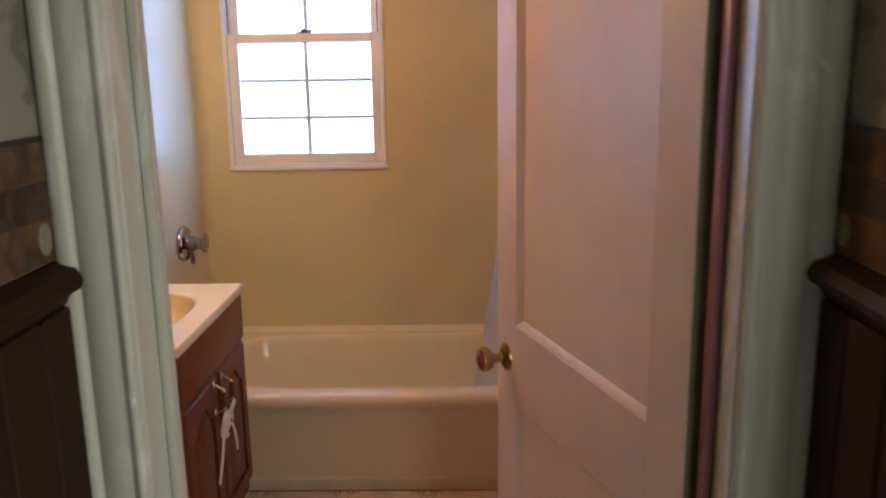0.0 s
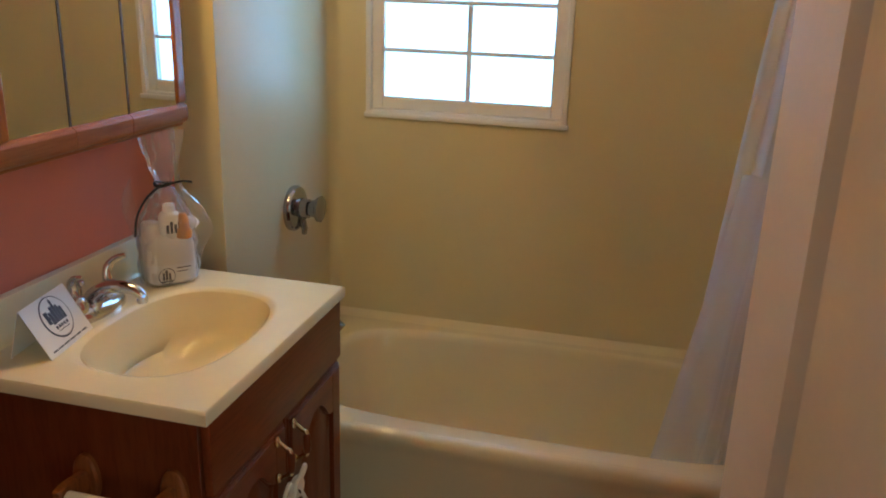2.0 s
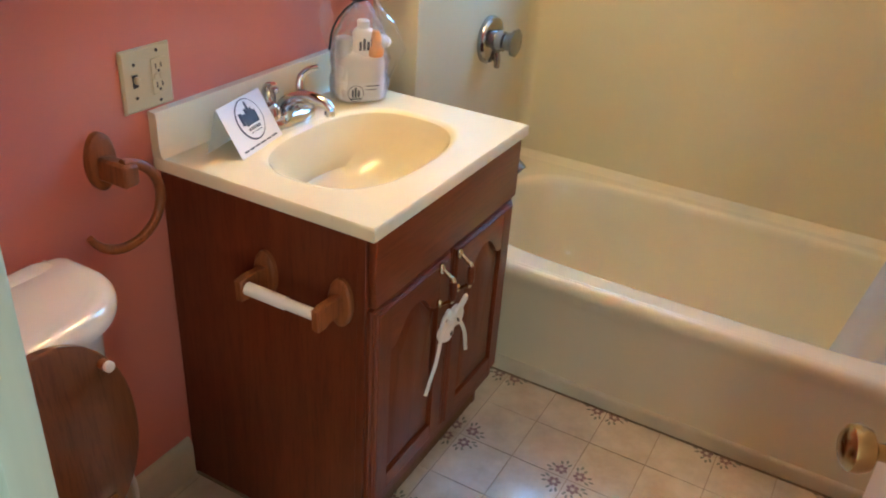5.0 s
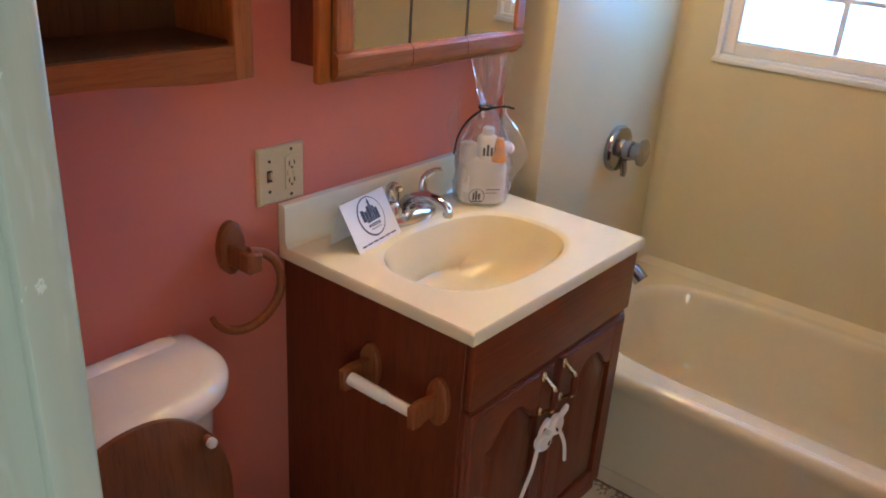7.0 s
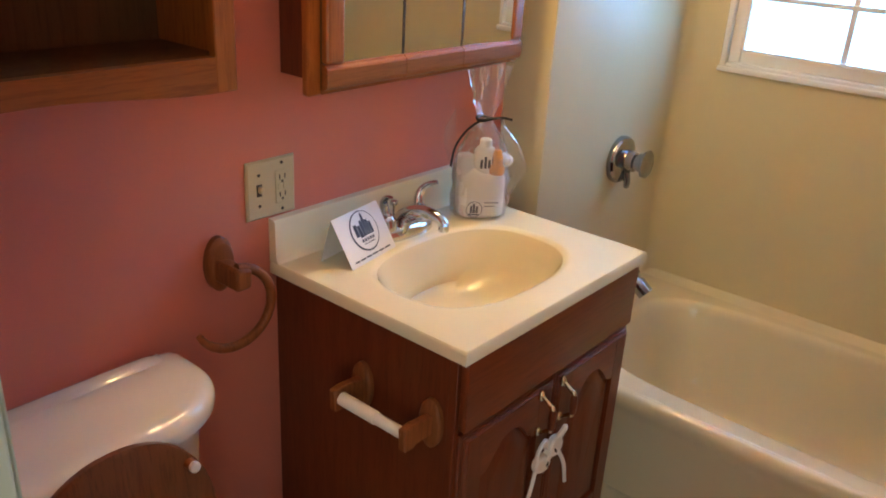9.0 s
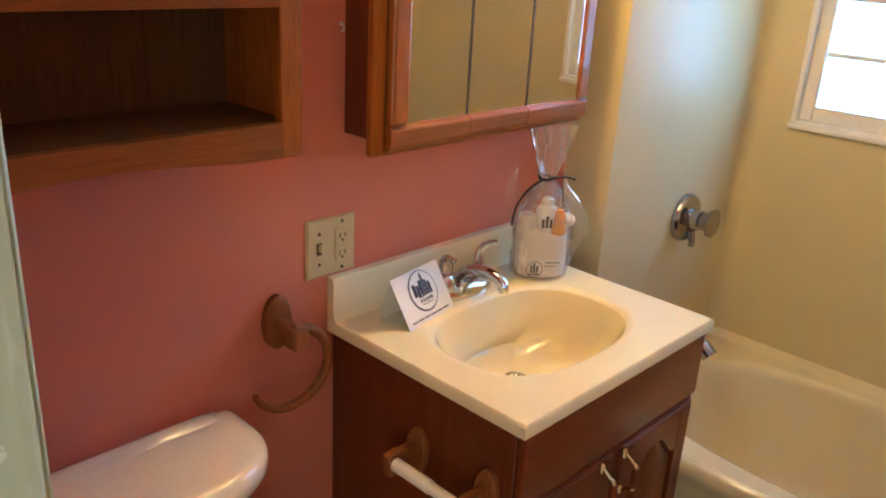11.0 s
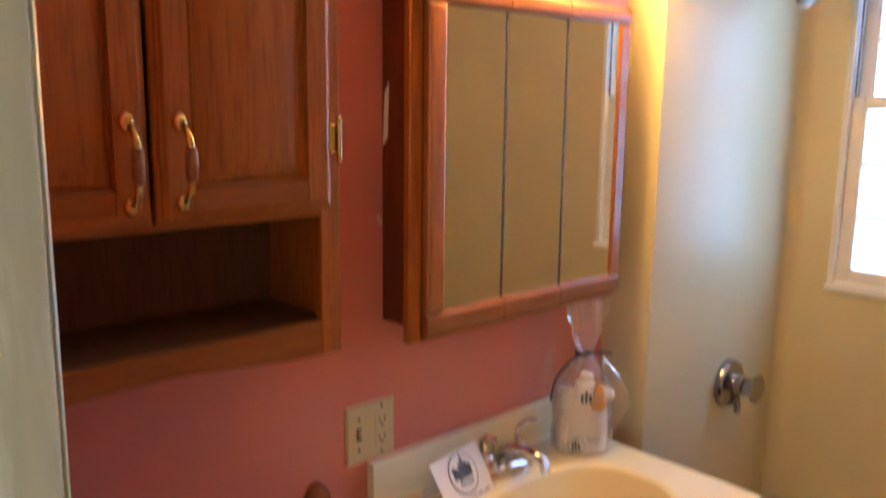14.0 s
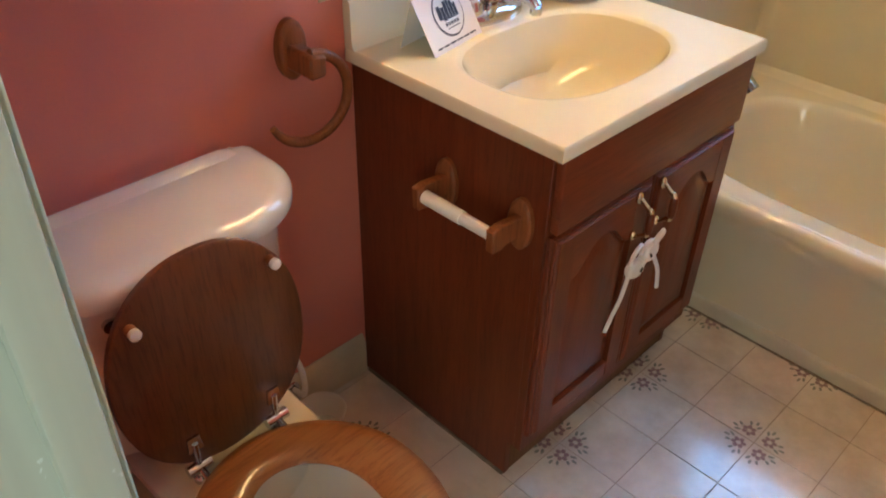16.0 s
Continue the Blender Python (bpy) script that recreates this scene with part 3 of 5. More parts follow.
bath()
setting("trim_bath_base", prism([(0.766, GROUND), (0.764, GROUND + 0.038), (0.766, GROUND + 0.045), (0.771, GROUND + 0.050), (0.782, GROUND + 0.052), (0.782, GROUND)], "x", PLUMB, EAST - 0.02), BASEPAINT, "cream base moulding along the foot of the bath", "trim")

# vanity joint is dirt; bath joint paints the trim's shadow line at the floor
DIRT_AND_SHADE = plain("joint_dirt_and_shade", (0.20, 0.155, 0.105), 0.8, var=0.35, scale=30, fine=260, relief=0.4)
setting("joint_bath", prism([(0.7605, GROUND + 0.0002), (0.7625, GROUND + 0.0030), (0.7665, GROUND + 0.0030), (0.7665, GROUND + 0.0002)], "x", PLUMB, EAST - 0.02), DIRT_AND_SHADE, "dark joint between bath trim and floor with the trim's shadow coloured in", "trim")
setting("joint_vanity", prism([(-0.0005, GROUND + 0.0002), (0.0010, GROUND + 0.0040), (0.0058, GROUND + 0.0040), (0.0058, GROUND + 0.0002)], "x", 0.016, 0.442), DIRT_AND_SHADE, "dark dirty joint between vanity and floor", "trim")


def shower():
    v = thing("bath_mixer", (PLUMB, 1.135, 0.86), "chrome single-handle shower valve on the panel wall", "bath faucet")
    part("escutcheon", lathe([(0.068, 0), (0.069, 0.010), (0.064, 0.020), (0.050, 0.026), (0.030, 0.028)], (PLUMB, 1.140, 0.884), (1, 0, 0), 36), DARK_CHROME, v)
    part("stem", lathe([(0.030, 0), (0.029, 0.03), (0.022, 0.034), (0.022, 0.05)], (PLUMB + 0.024, 1.140, 0.886), (1, 0, 0), 24), DARK_CHROME, v)
    part("handle", lathe([(0.020, 0), (0.027, 0.004), (0.028, 0.018), (0.040, 0.024), (0.041, 0.031), (0.034, 0.034)], (PLUMB + 0.060, 1.140, 0.888), (1, 0, 0), 9), DARK_CHROME, v, "faceted chrome knob handle")
    part("lever", tube([(PLUMB + 0.03, 1.140, 0.850), (PLUMB + 0.036, 1.142, 0.822), (PLUMB + 0.034, 1.144, 0.806)], lambda s: 0.012 - 0.004 * s), DARK_CHROME, v)
    s = thing("bath_spout", (PLUMB, 1.165, 0.50), "chrome bath spout above the tub", "bath spout")
    part("spout", tube([(PLUMB - 0.002, 1.165, 0.518), (PLUMB + 0.06, 1.165, 0.518), (PLUMB + 0.115, 1.165, 0.512), (PLUMB + 0.14, 1.165, 0.492)], lambda q: 0.030 - 0.006 * q, 16), DARK_CHROME, s)
    part("knob", lathe([(0.006, 0), (0.006, 0.012), (0.009, 0.016), (0.007, 0.022)], (PLUMB + 0.10, 1.165, 0.536), n=12), DARK_CHROME, s)
    h = thing("shower_fitting", (PLUMB, 1.19, 1.99), "brushed chrome shower head on a bent arm", "shower head")
    part("flange", lathe([(0.034, 0), (0.032, 0.008), (0.016, 0.016)], (PLUMB, 1.19, 1.998), (1, 0, 0), 24), NICKEL, h)
    part("arm", tube(smooth_path([(PLUMB, 1.19, 1.998), (PLUMB + 0.034, 1.19, 1.994), (PLUMB + 0.062, 1.19, 1.976), (PLUMB + 0.084, 1.19, 1.950)]), 0.0105, 12), NICKEL, h)
    d = Vector((0.62, 0, -0.78))
    p = Vector((PLUMB + 0.081, 1.19, 1.954))
    part("nozzle", lathe([(0.011, 0), (0.014, 0.012), (0.012, 0.018), (0.024, 0.028), (0.031, 0.042), (0.033, 0.062), (0.028, 0.067), (0.010, 0.064)], p, d, 24), NICKEL, h)
    r = thing("shower_rod", (0.88, 0.80, 2.02), "polished metal shower curtain rod spanning the bath", "curtain rod")
    part("rod", tube([(PLUMB, 0.80, 2.022), (EAST - 0.02, 0.80, 2.022)], 0.0125, 16), CHROME, r)
    for x, a in ((PLUMB, 1), (EAST - 0.02, -1)):
        part("flange", lathe([(0.040, 0), (0.040, 0.008), (0.034, 0.014), (0.032, 0.030), (0.020, 0.042), (0.014, 0.045)], (x, 0.80, 2.022), (a, 0, 0), 28), CHROME, r)
    k = thing("wall_hook", (0.23, NORTH, 2.22), "small dark hook on the panel wall above the window", "hook")
    part("hook", join(lathe([(0.012, 0), (0.010, 0.005)], (0.234, NORTH, 2.235), (0, -1, 0), 14), tube(smooth_path([(0.234, NORTH, 2.235), (0.234, NORTH - 0.02, 2.225), (0.234, NORTH - 0.026, 2.21), (0.234, NORTH - 0.016, 2.20)]), 0.004)), NICKEL, k)


shower()


def curtain():
    c = thing("shower_curtain", (1.50, 0.80, 0.40), "translucent white vinyl shower curtain drawn to one side", "shower curtain")
    def sheet(edge, right, z0, z1, yoff, waves, amp, seed):
        rows = []
        for j in range(41):
            v = j / 40
            z = z1 + (z0 - z1) * v
            xl, row = edge(v), []
            for i in range(57):
                u = i / 56
                x = xl + (right - xl) * u
                fold = amp * math.sin(2 * math.pi * waves * u + 0.8 * math.sin(3 * v + seed)) * (0.35 + 0.65 * min(1, 3 * u + 0.2))
                row.append((x, yoff(v) + fold + 0.004 * math.sin(9 * v + 5 * u + seed), z))
            rows.append(row)
        return loft(rows, closed=False)
    part("liner", sheet(lambda v: 1.425 - 0.145 * v ** 0.8, 1.615, 0.30, 2.0, lambda v: 0.80 + 0.13 * v, 5, 0.020, 0.3), SHEER, c)
    part("flap", sheet(lambda v: 1.352 - 0.125 * v ** 1.15, 1.60, 0.33, 1.16, lambda v: 0.79 + 0.11 * v, 3, 0.016, 1.7), SHEER, c)
    for i in range(7):
        x = 1.43 + 0.028 * i
        ring = [(x + 0.004 * math.sin(a), 0.80 + 0.020 * math.cos(a), 2.012 + 0.024 * math.sin(a)) for a in (2 * math.pi * q / 20 for q in range(20))]
        part("ring", tube(ring + ring[:1], 0.0018, 6), PLASTIC, c)


curtain()


# ---- door ----
def room_door():
    d = thing("door_1", (1.523, -0.780, GROUND), "white painted two-panel wooden door standing open", "door", turn=(0, 0, math.atan2(0.694, -0.240)))
    d["kind"] = "structure"
    w, th, z0, z1 = 0.734, 0.035, 0.012, 2.035
    st = 0.104
    rails = ((z0, 0.20), (0.74, 0.917), (1.93, z1))
    leaf = join(box(0, st, -th, 0, z0, z1, 0.0006), box(w - st, w, -th, 0, z0, z1, 0.0006), *[box(st, w - st, -th, 0, a, b, 0) for a, b in rails])
    leaf = part("leaf", leaf, DOORPAINT, d)
    for a, b in ((0.20, 0.74), (0.917, 1.93)):
        for yf, s in ((0.0, -1), (-th, 1)):
            def ring(i, dy):
                return [(st + i, yf + s * dy, a + i), (w - st - i, yf + s * dy, a + i), (w - st - i, yf + s * dy, b - i), (st + i, yf + s * dy, b - i)]
            part("panel", loft([ring(-0.001, 0.0), ring(0.001, 0.0008), ring(0.015, 0.013), ring(0.017, 0.0135)], cap0=False), DOORPAINT, leaf, angle=20)
    part("hinge_edge", box(-0.002, 0.0, -th + 0.002, -0.002, z0, z1, 0), OLIVE, leaf, "edge with old olive paint")
    kx, kz = w - 0.052, 0.830
    for s in (1, -1):
        y = 0.0 if s > 0 else -th
        k = part("knob", lathe([(0.012, 0.012), (0.010, 0.028), (0.012, 0.034), (0.024, 0.040), (0.0285, 0.052), (0.027, 0.062), (0.018, 0.069), (0.006, 0.071)], (kx, y, kz), (0, s, 0), 28), OLDBRASS, leaf, "round aged brass door knob")
        part("rose", lathe([(0.032, 0), (0.031, 0.004), (0.024, 0.009), (0.013, 0.013)], (kx, y, kz), (0, s, 0), 28), OLDBRASS, leaf)
    part("latch_plate", box(w - 0.0005, w + 0.0015, -0.028, -0.008, kz - 0.028, kz + 0.028, 0.0005), OLDBRASS, leaf)
    for hz in (0.25, 1.75):
        part("hinge", tube([(-0.006, -th - 0.004, hz - 0.045), (-0.006, -th - 0.004, hz + 0.045)], 0.006), OLDBRASS, leaf)


room_door()


# ---- cabinet doors ----
def arch_line(y0, y1, zs, h, n=30):
    """The cathedral arch of a door panel: shoulders and a rounded peak."""
    c, w = (y0 + y1) / 2, (y1 - y0) / 2
    out = []
    for i in range(n + 1):
        y = y0 + (y1 - y0) * i / n
        u = abs(y - c) / (w * 0.90)
        out.append((y, zs + (h * (0.5 + 0.5 * math.cos(math.pi * u ** 1.35)) if u < 1 else 0.0)))
    return out


def arched_door(parent, y0, y1, z0, z1, x0, x1, arch, mats, stile=0.05, label=""):
    """A framed door with a raised arched panel, facing +x."""
    mz, my = mats
    zs = z1 - stile - arch
    a, b = y0 + stile, y1 - stile
    line = arch_line(a, b, zs, arch)
    e = 0.015
    rim = [(0.0, x0), (0.0, x1 - 0.0125), (0.0025, x1 - 0.0095), (0.0055, x1 - 0.0090), (0.0070, x1 - 0.0055), (0.0100, x1 - 0.0045), (0.0125, x1 - 0.0010), (e, x1 - 0.0003)]
    moulded = loft([[(x, y0 + d, z0 + d), (x, y1 - d, z0 + d), (x, y1 - d, z1 - d), (x, y0 + d, z1 - d)] for d, x in rim], False, False)
    door = part("door", join(moulded, box(x0, x1, y0 + e, a, z0 + e, z1 - e, 0), box(x0, x1, b, y1 - e, z0 + e, z1 - e, 0)), mz, parent, label, angle=15)
    part("bottom_rail", box(x0, x1 - 0.0005, a, b, z0 + e - 0.001, z0 + stile, 0.0015), my, door)
    part("top_rail", prism(line + [(b, z1 - e), (a, z1 - e)], "x", x0, x1 - 0.0005), my, door, angle=25)
    def outline(d, x):
        zb, pts = z0 + stile + d, []
        cy = (a + b) / 2
        k = ((b - a) / 2 - d) / ((b - a) / 2)
        pts = [(x, cy + (y - cy) * k, z - d) for y, z in line]
        return pts + [(x, b - d, zb), (x, cy, zb), (x, a + d, zb)]
    part("panel", loft([outline(-0.004, x1 - 0.011), outline(0.004, x1 - 0.011), outline(0.007, x1 - 0.008), outline(0.030, x1 - 0.002), outline(0.032, x1 - 0.0015)], cap0=False), mz, door, angle=20)
    return door


def bow_pull(door, y, z0, z1, x, mat, grip=None, end=1.0):
    """A bow handle with round end plates; grip: material of the turned middle."""
    h = part("handle", join(
        ball((x + 0.003, y, z0), 0.0095 * end, 16, 10, 1.15 / end), ball((x + 0.003, y, z1), 0.0105 * end, 16, 10, 1.2 / end),
        tube(smooth_path([(x + 0.008, y, z1), (x + 0.024, y, z1 - 0.012), (x + 0.032, y, (z0 + z1) / 2 + 0.022), (x + 0.032, y, (z0 + z1) / 2 - 0.022), (x + 0.024, y, z0 + 0.012), (x + 0.008, y, z0)]), lambda s: 0.0036 + 0.0016 * math.sin(math.pi * s), 10)), mat, door, "brass bow handle")
    if grip:
        m = (z0 + z1) / 2
        part("grip", lathe([(0.005, -0.022), (0.0075, -0.018), (0.0085, 0), (0.0075, 0.018), (0.005, 0.022)], (x + 0.0325, y, m), n=14), grip, h, "turned wooden grip")
    return h


# ---- vanity ----
VX, VY0, VY1, CT = 0.480, 0.006, 0.606, 0.866


def vanity():
    v = thing("vanity_cabinet", (0.24, 0.30, GROUND), "reddish-brown wooden vanity cabinet with two arched doors", "vanity")
    part("side_panel", prism([(0.004, GROUND), (VX - 0.036, GROUND), (VX - 0.036, 0.158), (VX - 0.018, 0.158), (VX - 0.018, CT - 0.024), (0.004, CT - 0.024)], "y", VY0, VY0 + 0.014), CHERRY_Z, v)
    part("side_panel", prism([(0.004, GROUND), (VX - 0.036, GROUND), (VX - 0.036, 0.158), (VX - 0.018, 0.158), (VX - 0.018, CT - 0.024), (0.004, CT - 0.024)], "y", VY1 - 0.014, VY1), CHERRY_Z, v)
    part("toe_kick", box(VX - 0.050, VX - 0.038, VY0 + 0.014, VY1 - 0.014, GROUND, 0.158, 0), CAB_DARK, v)
    part("bottom", box(0.004, VX - 0.019, VY0 + 0.014, VY1 - 0.014, 0.158, 0.172, 0), CAB_DARK, v)
    ff = join(box(VX - 0.018, VX, VY0 - 0.001, VY0 + 0.034, 0.158, CT - 0.024, 0.0008), box(VX - 0.018, VX, VY1 - 0.034, VY1 + 0.001, 0.158, CT - 0.024, 0.002),
              box(VX - 0.018, VX - 0.001, VY0 + 0.034, VY1 - 0.034, 0.158, 0.195, 0), box(VX - 0.018, VX - 0.001, VY0 + 0.034, VY1 - 0.034, 0.675, 0.70, 0),
              box(VX - 0.018, VX - 0.001, (VY0 + VY1) / 2 - 0.02, (VY0 + VY1) / 2 + 0.02, 0.195, 0.675, 0))
    part("face_frame", ff, CHERRY_Z, v)
    part("false_drawer_front", box(VX, VX + 0.018, VY0 + 0.006, VY1 - 0.006, 0.694, CT - 0.026, 0.004, 2), CHERRY_Y, v)
    c = (VY0 + VY1) / 2
    for y0, y1, hy in ((VY0 + 0.006, c - 0.003, 0.2455), (c + 0.003, VY1 - 0.006, 0.3215)):
        d = arched_door(v, y0, y1, 0.203, 0.686, VX, VX + 0.019, 0.055, (CHERRY_Z, CHERRY_Y), 0.055)
        bow_pull(d, hy, 0.585, 0.668, VX + 0.019, PALEBRASS, CHERRY_Z, 0.68)
    # worktop with its moulded bowl
    x0, x1, y0, y1 = 0.003, 0.505, -0.008, 0.612
    t = thing("countertop", (0.25, 0.30, CT), "cream cultured marble vanity top with moulded oval basin", "countertop")
    cx, cy = 0.280, 0.290
    ang = corner_angles(x0, x1, y0, y1, cx, cy, 112)
    rr = lambda d, z: rect_ring(x0 + d, x1 - d, y0 + d, y1 - d, z, cx, cy, ang)
    rings = [rr(0.05, CT - 0.026), rr(0.002, CT - 0.026), rr(0.0, CT - 0.0245), rr(0.0, CT - 0.004), rr(0.0035, CT), rr(0.0060, CT)]
    for a, b, p, z in ((0.162, 0.229, 2.7, 0.0), (0.158, 0.224, 2.7, 0.0), (0.152, 0.217, 2.7, -0.0015), (0.147, 0.211, 2.6, -0.006), (0.141, 0.204, 2.6, -0.018), (0.132, 0.192, 2.5, -0.045), (0.116, 0.170, 2.4, -0.080), (0.092, 0.134, 2.3, -0.108), (0.060, 0.085, 2.1, -0.126), (0.026, 0.030, 2.0, -0.135)):
        rings.append(oval_ring(cx - (0.03 if z < -0.1 else 0.0), cy, a, b, p, CT + z, ang))
    slab = part("slab", loft(rings[:10], cap0=False, cap1=False), VANTOP, t, angle=45)
    part("bowl", loft(rings[9:], cap0=False), BOWL, slab, "yellow-cream basin bowl, deeper in tone than the top", angle=60)
    spl = [(0.0015, CT - 0.001), (0.030, CT - 0.001), (0.024, CT + 0.006), (0.0215, CT + 0.018), (0.021, CT + 0.083), (0.018, CT + 0.089), (0.0015, CT + 0.090)]
    part("backsplash", prism(spl, "y", y0 + 0.001, y1 - 0.001, 0.0), VANTOP, t, angle=50)
    part("drain", lathe([(0.024, 0.001), (0.024, 0.004), (0.016, 0.005), (0.014, 0.002)], (cx - 0.03, cy, CT - 0.135), n=22), CHROME, t, "chrome basin drain")


vanity()


def faucet():
    f = thing("basin_faucet", (0.075, 0.30, CT), "chrome two-handle basin faucet on the vanity top", "faucet")
    z = CT
    part("base", loft([superellipse(0.076, 0.302, 0.034 - d, 0.080 - d, 2.4, 32, z + h) for d, h in ((0, 0.0), (0, 0.010), (0.003, 0.018), (0.012, 0.026), (0.022, 0.029))]), CHROME, f, angle=60)
    part("spout", tube(smooth_path([(0.058, 0.302, z + 0.016), (0.076, 0.302, z + 0.040), (0.104, 0.303, z + 0.056), (0.138, 0.306, z + 0.062), (0.168, 0.309, z + 0.056), (0.182, 0.311, z + 0.044)]), lambda q: 0.0175 - 0.005 * q, 20, 0.85), CHROME, f)
    part("aerator", lathe([(0.0105, 0), (0.0115, 0.004), (0.0105, 0.014)], (0.180, 0.311, z + 0.031), n=18), CHROME, f)
    for y, q in ((0.250, -1), (0.354, 1)):
        h = part("handle", lathe([(0.024, 0.0), (0.0245, 0.008), (0.022, 0.022), (0.015, 0.034), (0.006, 0.038)], (0.072, y, z + 0.016), n=24), CHROME, f)
        part("lever", tube(smooth_path([(0.070, y, z + 0.046), (0.066, y + 0.003 * q, z + 0.068), (0.070, y + 0.008 * q, z + 0.084), (0.084, y + 0.014 * q, z + 0.098), (0.102, y + 0.022 * q, z + 0.105)]), lambda u: 0.0105 - 0.0045 * u, 14, 0.55), CHROME, h)
    part("lift_rod", join(tube([(0.042, 0.302, z + 0.01), (0.042, 0.302, z + 0.056)], 0.0025, 8), lathe([(0.004, 0), (0.0085, 0.004), (0.0085, 0.012), (0.004, 0.014)], (0.042, 0.302, z + 0.052), n=14)), CHROME, f)


faucet()


def tent_card():
    """Folded card; its front leaf leans back from the lower edge to the fold."""
    a, b = Vector((0.147, 0.080, CT)), Vector((0.120, 0.230, CT))
    back = Vector((-0.074, -0.016, 0.0))
    up = Vector((-0.047, -0.015, 0.094))
    t = thing("tent_card", (a + b) / 2, "white folded tent card with a navy skyline emblem", "card")
    n = (b - a).cross(up).normalized()
    if n.x < 0:
        n = -n
    def quad(p, q, r, s, th):
        return loft([[p, q, r, s], [v - th for v in (p, q, r, s)]])
    part("front_leaf", quad(a, b, b + up, a + up, n * 0.0006), PAPER, t)
    part("back_leaf", quad(a + back, b + back, b + up - n * 0.0008, a + up - n * 0.0008, Vector((0.0006, 0, 0))), PAPER, t)
    u, v = (b - a).normalized(), up.normalized()
    L, H = (b - a).length, up.length
    def at(s, r, d=0.0006):
        return a + u * (s * L) + v * (r * H) + n * d
    def flat(pts, d=0.0006):
        bm = bmesh.new()
        bm.faces.new([bm.verts.new(at(s, r, d)) for s, r in pts])
        return bm
    ring_o = [(0.52 + 0.285 * math.cos(q), 0.57 + 0.40 * math.sin(q)) for q in (2 * math.pi * k / 40 for k in range(40))]
    ring_i = [(0.53 + 0.265 * math.cos(q), 0.575 + 0.375 * math.sin(q)) for q in (2 * math.pi * k / 40 for k in range(40))]
    bm = loft([[at(*p) for p in ring_o], [at(*p) for p in ring_i]], False, False)
    part("emblem_ring", bm, INK, t, "thin dark oval ring")
    blocks = [(0.33, 0.40, 0.50, 0.74), (0.405, 0.47, 0.46, 0.70), (0.475, 0.535, 0.47, 0.78), (0.54, 0.585, 0.47, 0.86), (0.59, 0.64, 0.47, 0.76), (0.645, 0.70, 0.47, 0.70)]
    bm = join(*[flat([(p, r), (q, r), (q, w), ((p + q) / 2, w + (0.07 if k == 3 else 0.0)), (p, w)]) for k, (p, q, r, w) in enumerate(blocks)])
    part("emblem_blocks", bm, INK, t, "navy blocks like towers")
    part("emblem_bar", join(*[flat([(0.40 + 0.056 * k, 0.37), (0.44 + 0.056 * k, 0.37), (0.44 + 0.056 * k, 0.43), (0.40 + 0.056 * k, 0.43)]) for k in range(5)], flat([(0.42, 0.32), (0.66, 0.32), (0.66, 0.335), (0.42, 0.335)])), INK, t)
    words, s = [], 0.10
    random.seed(5)
    while s < 0.90:
        w = random.uniform(0.05, 0.13)
        words.append(flat([(s, 0.075), (min(0.93, s + w), 0.075), (min(0.93, s + w), 0.105), (s, 0.105)]))
        s += w + 0.022
    part("script_line", join(*words), INK, t)


tent_card()


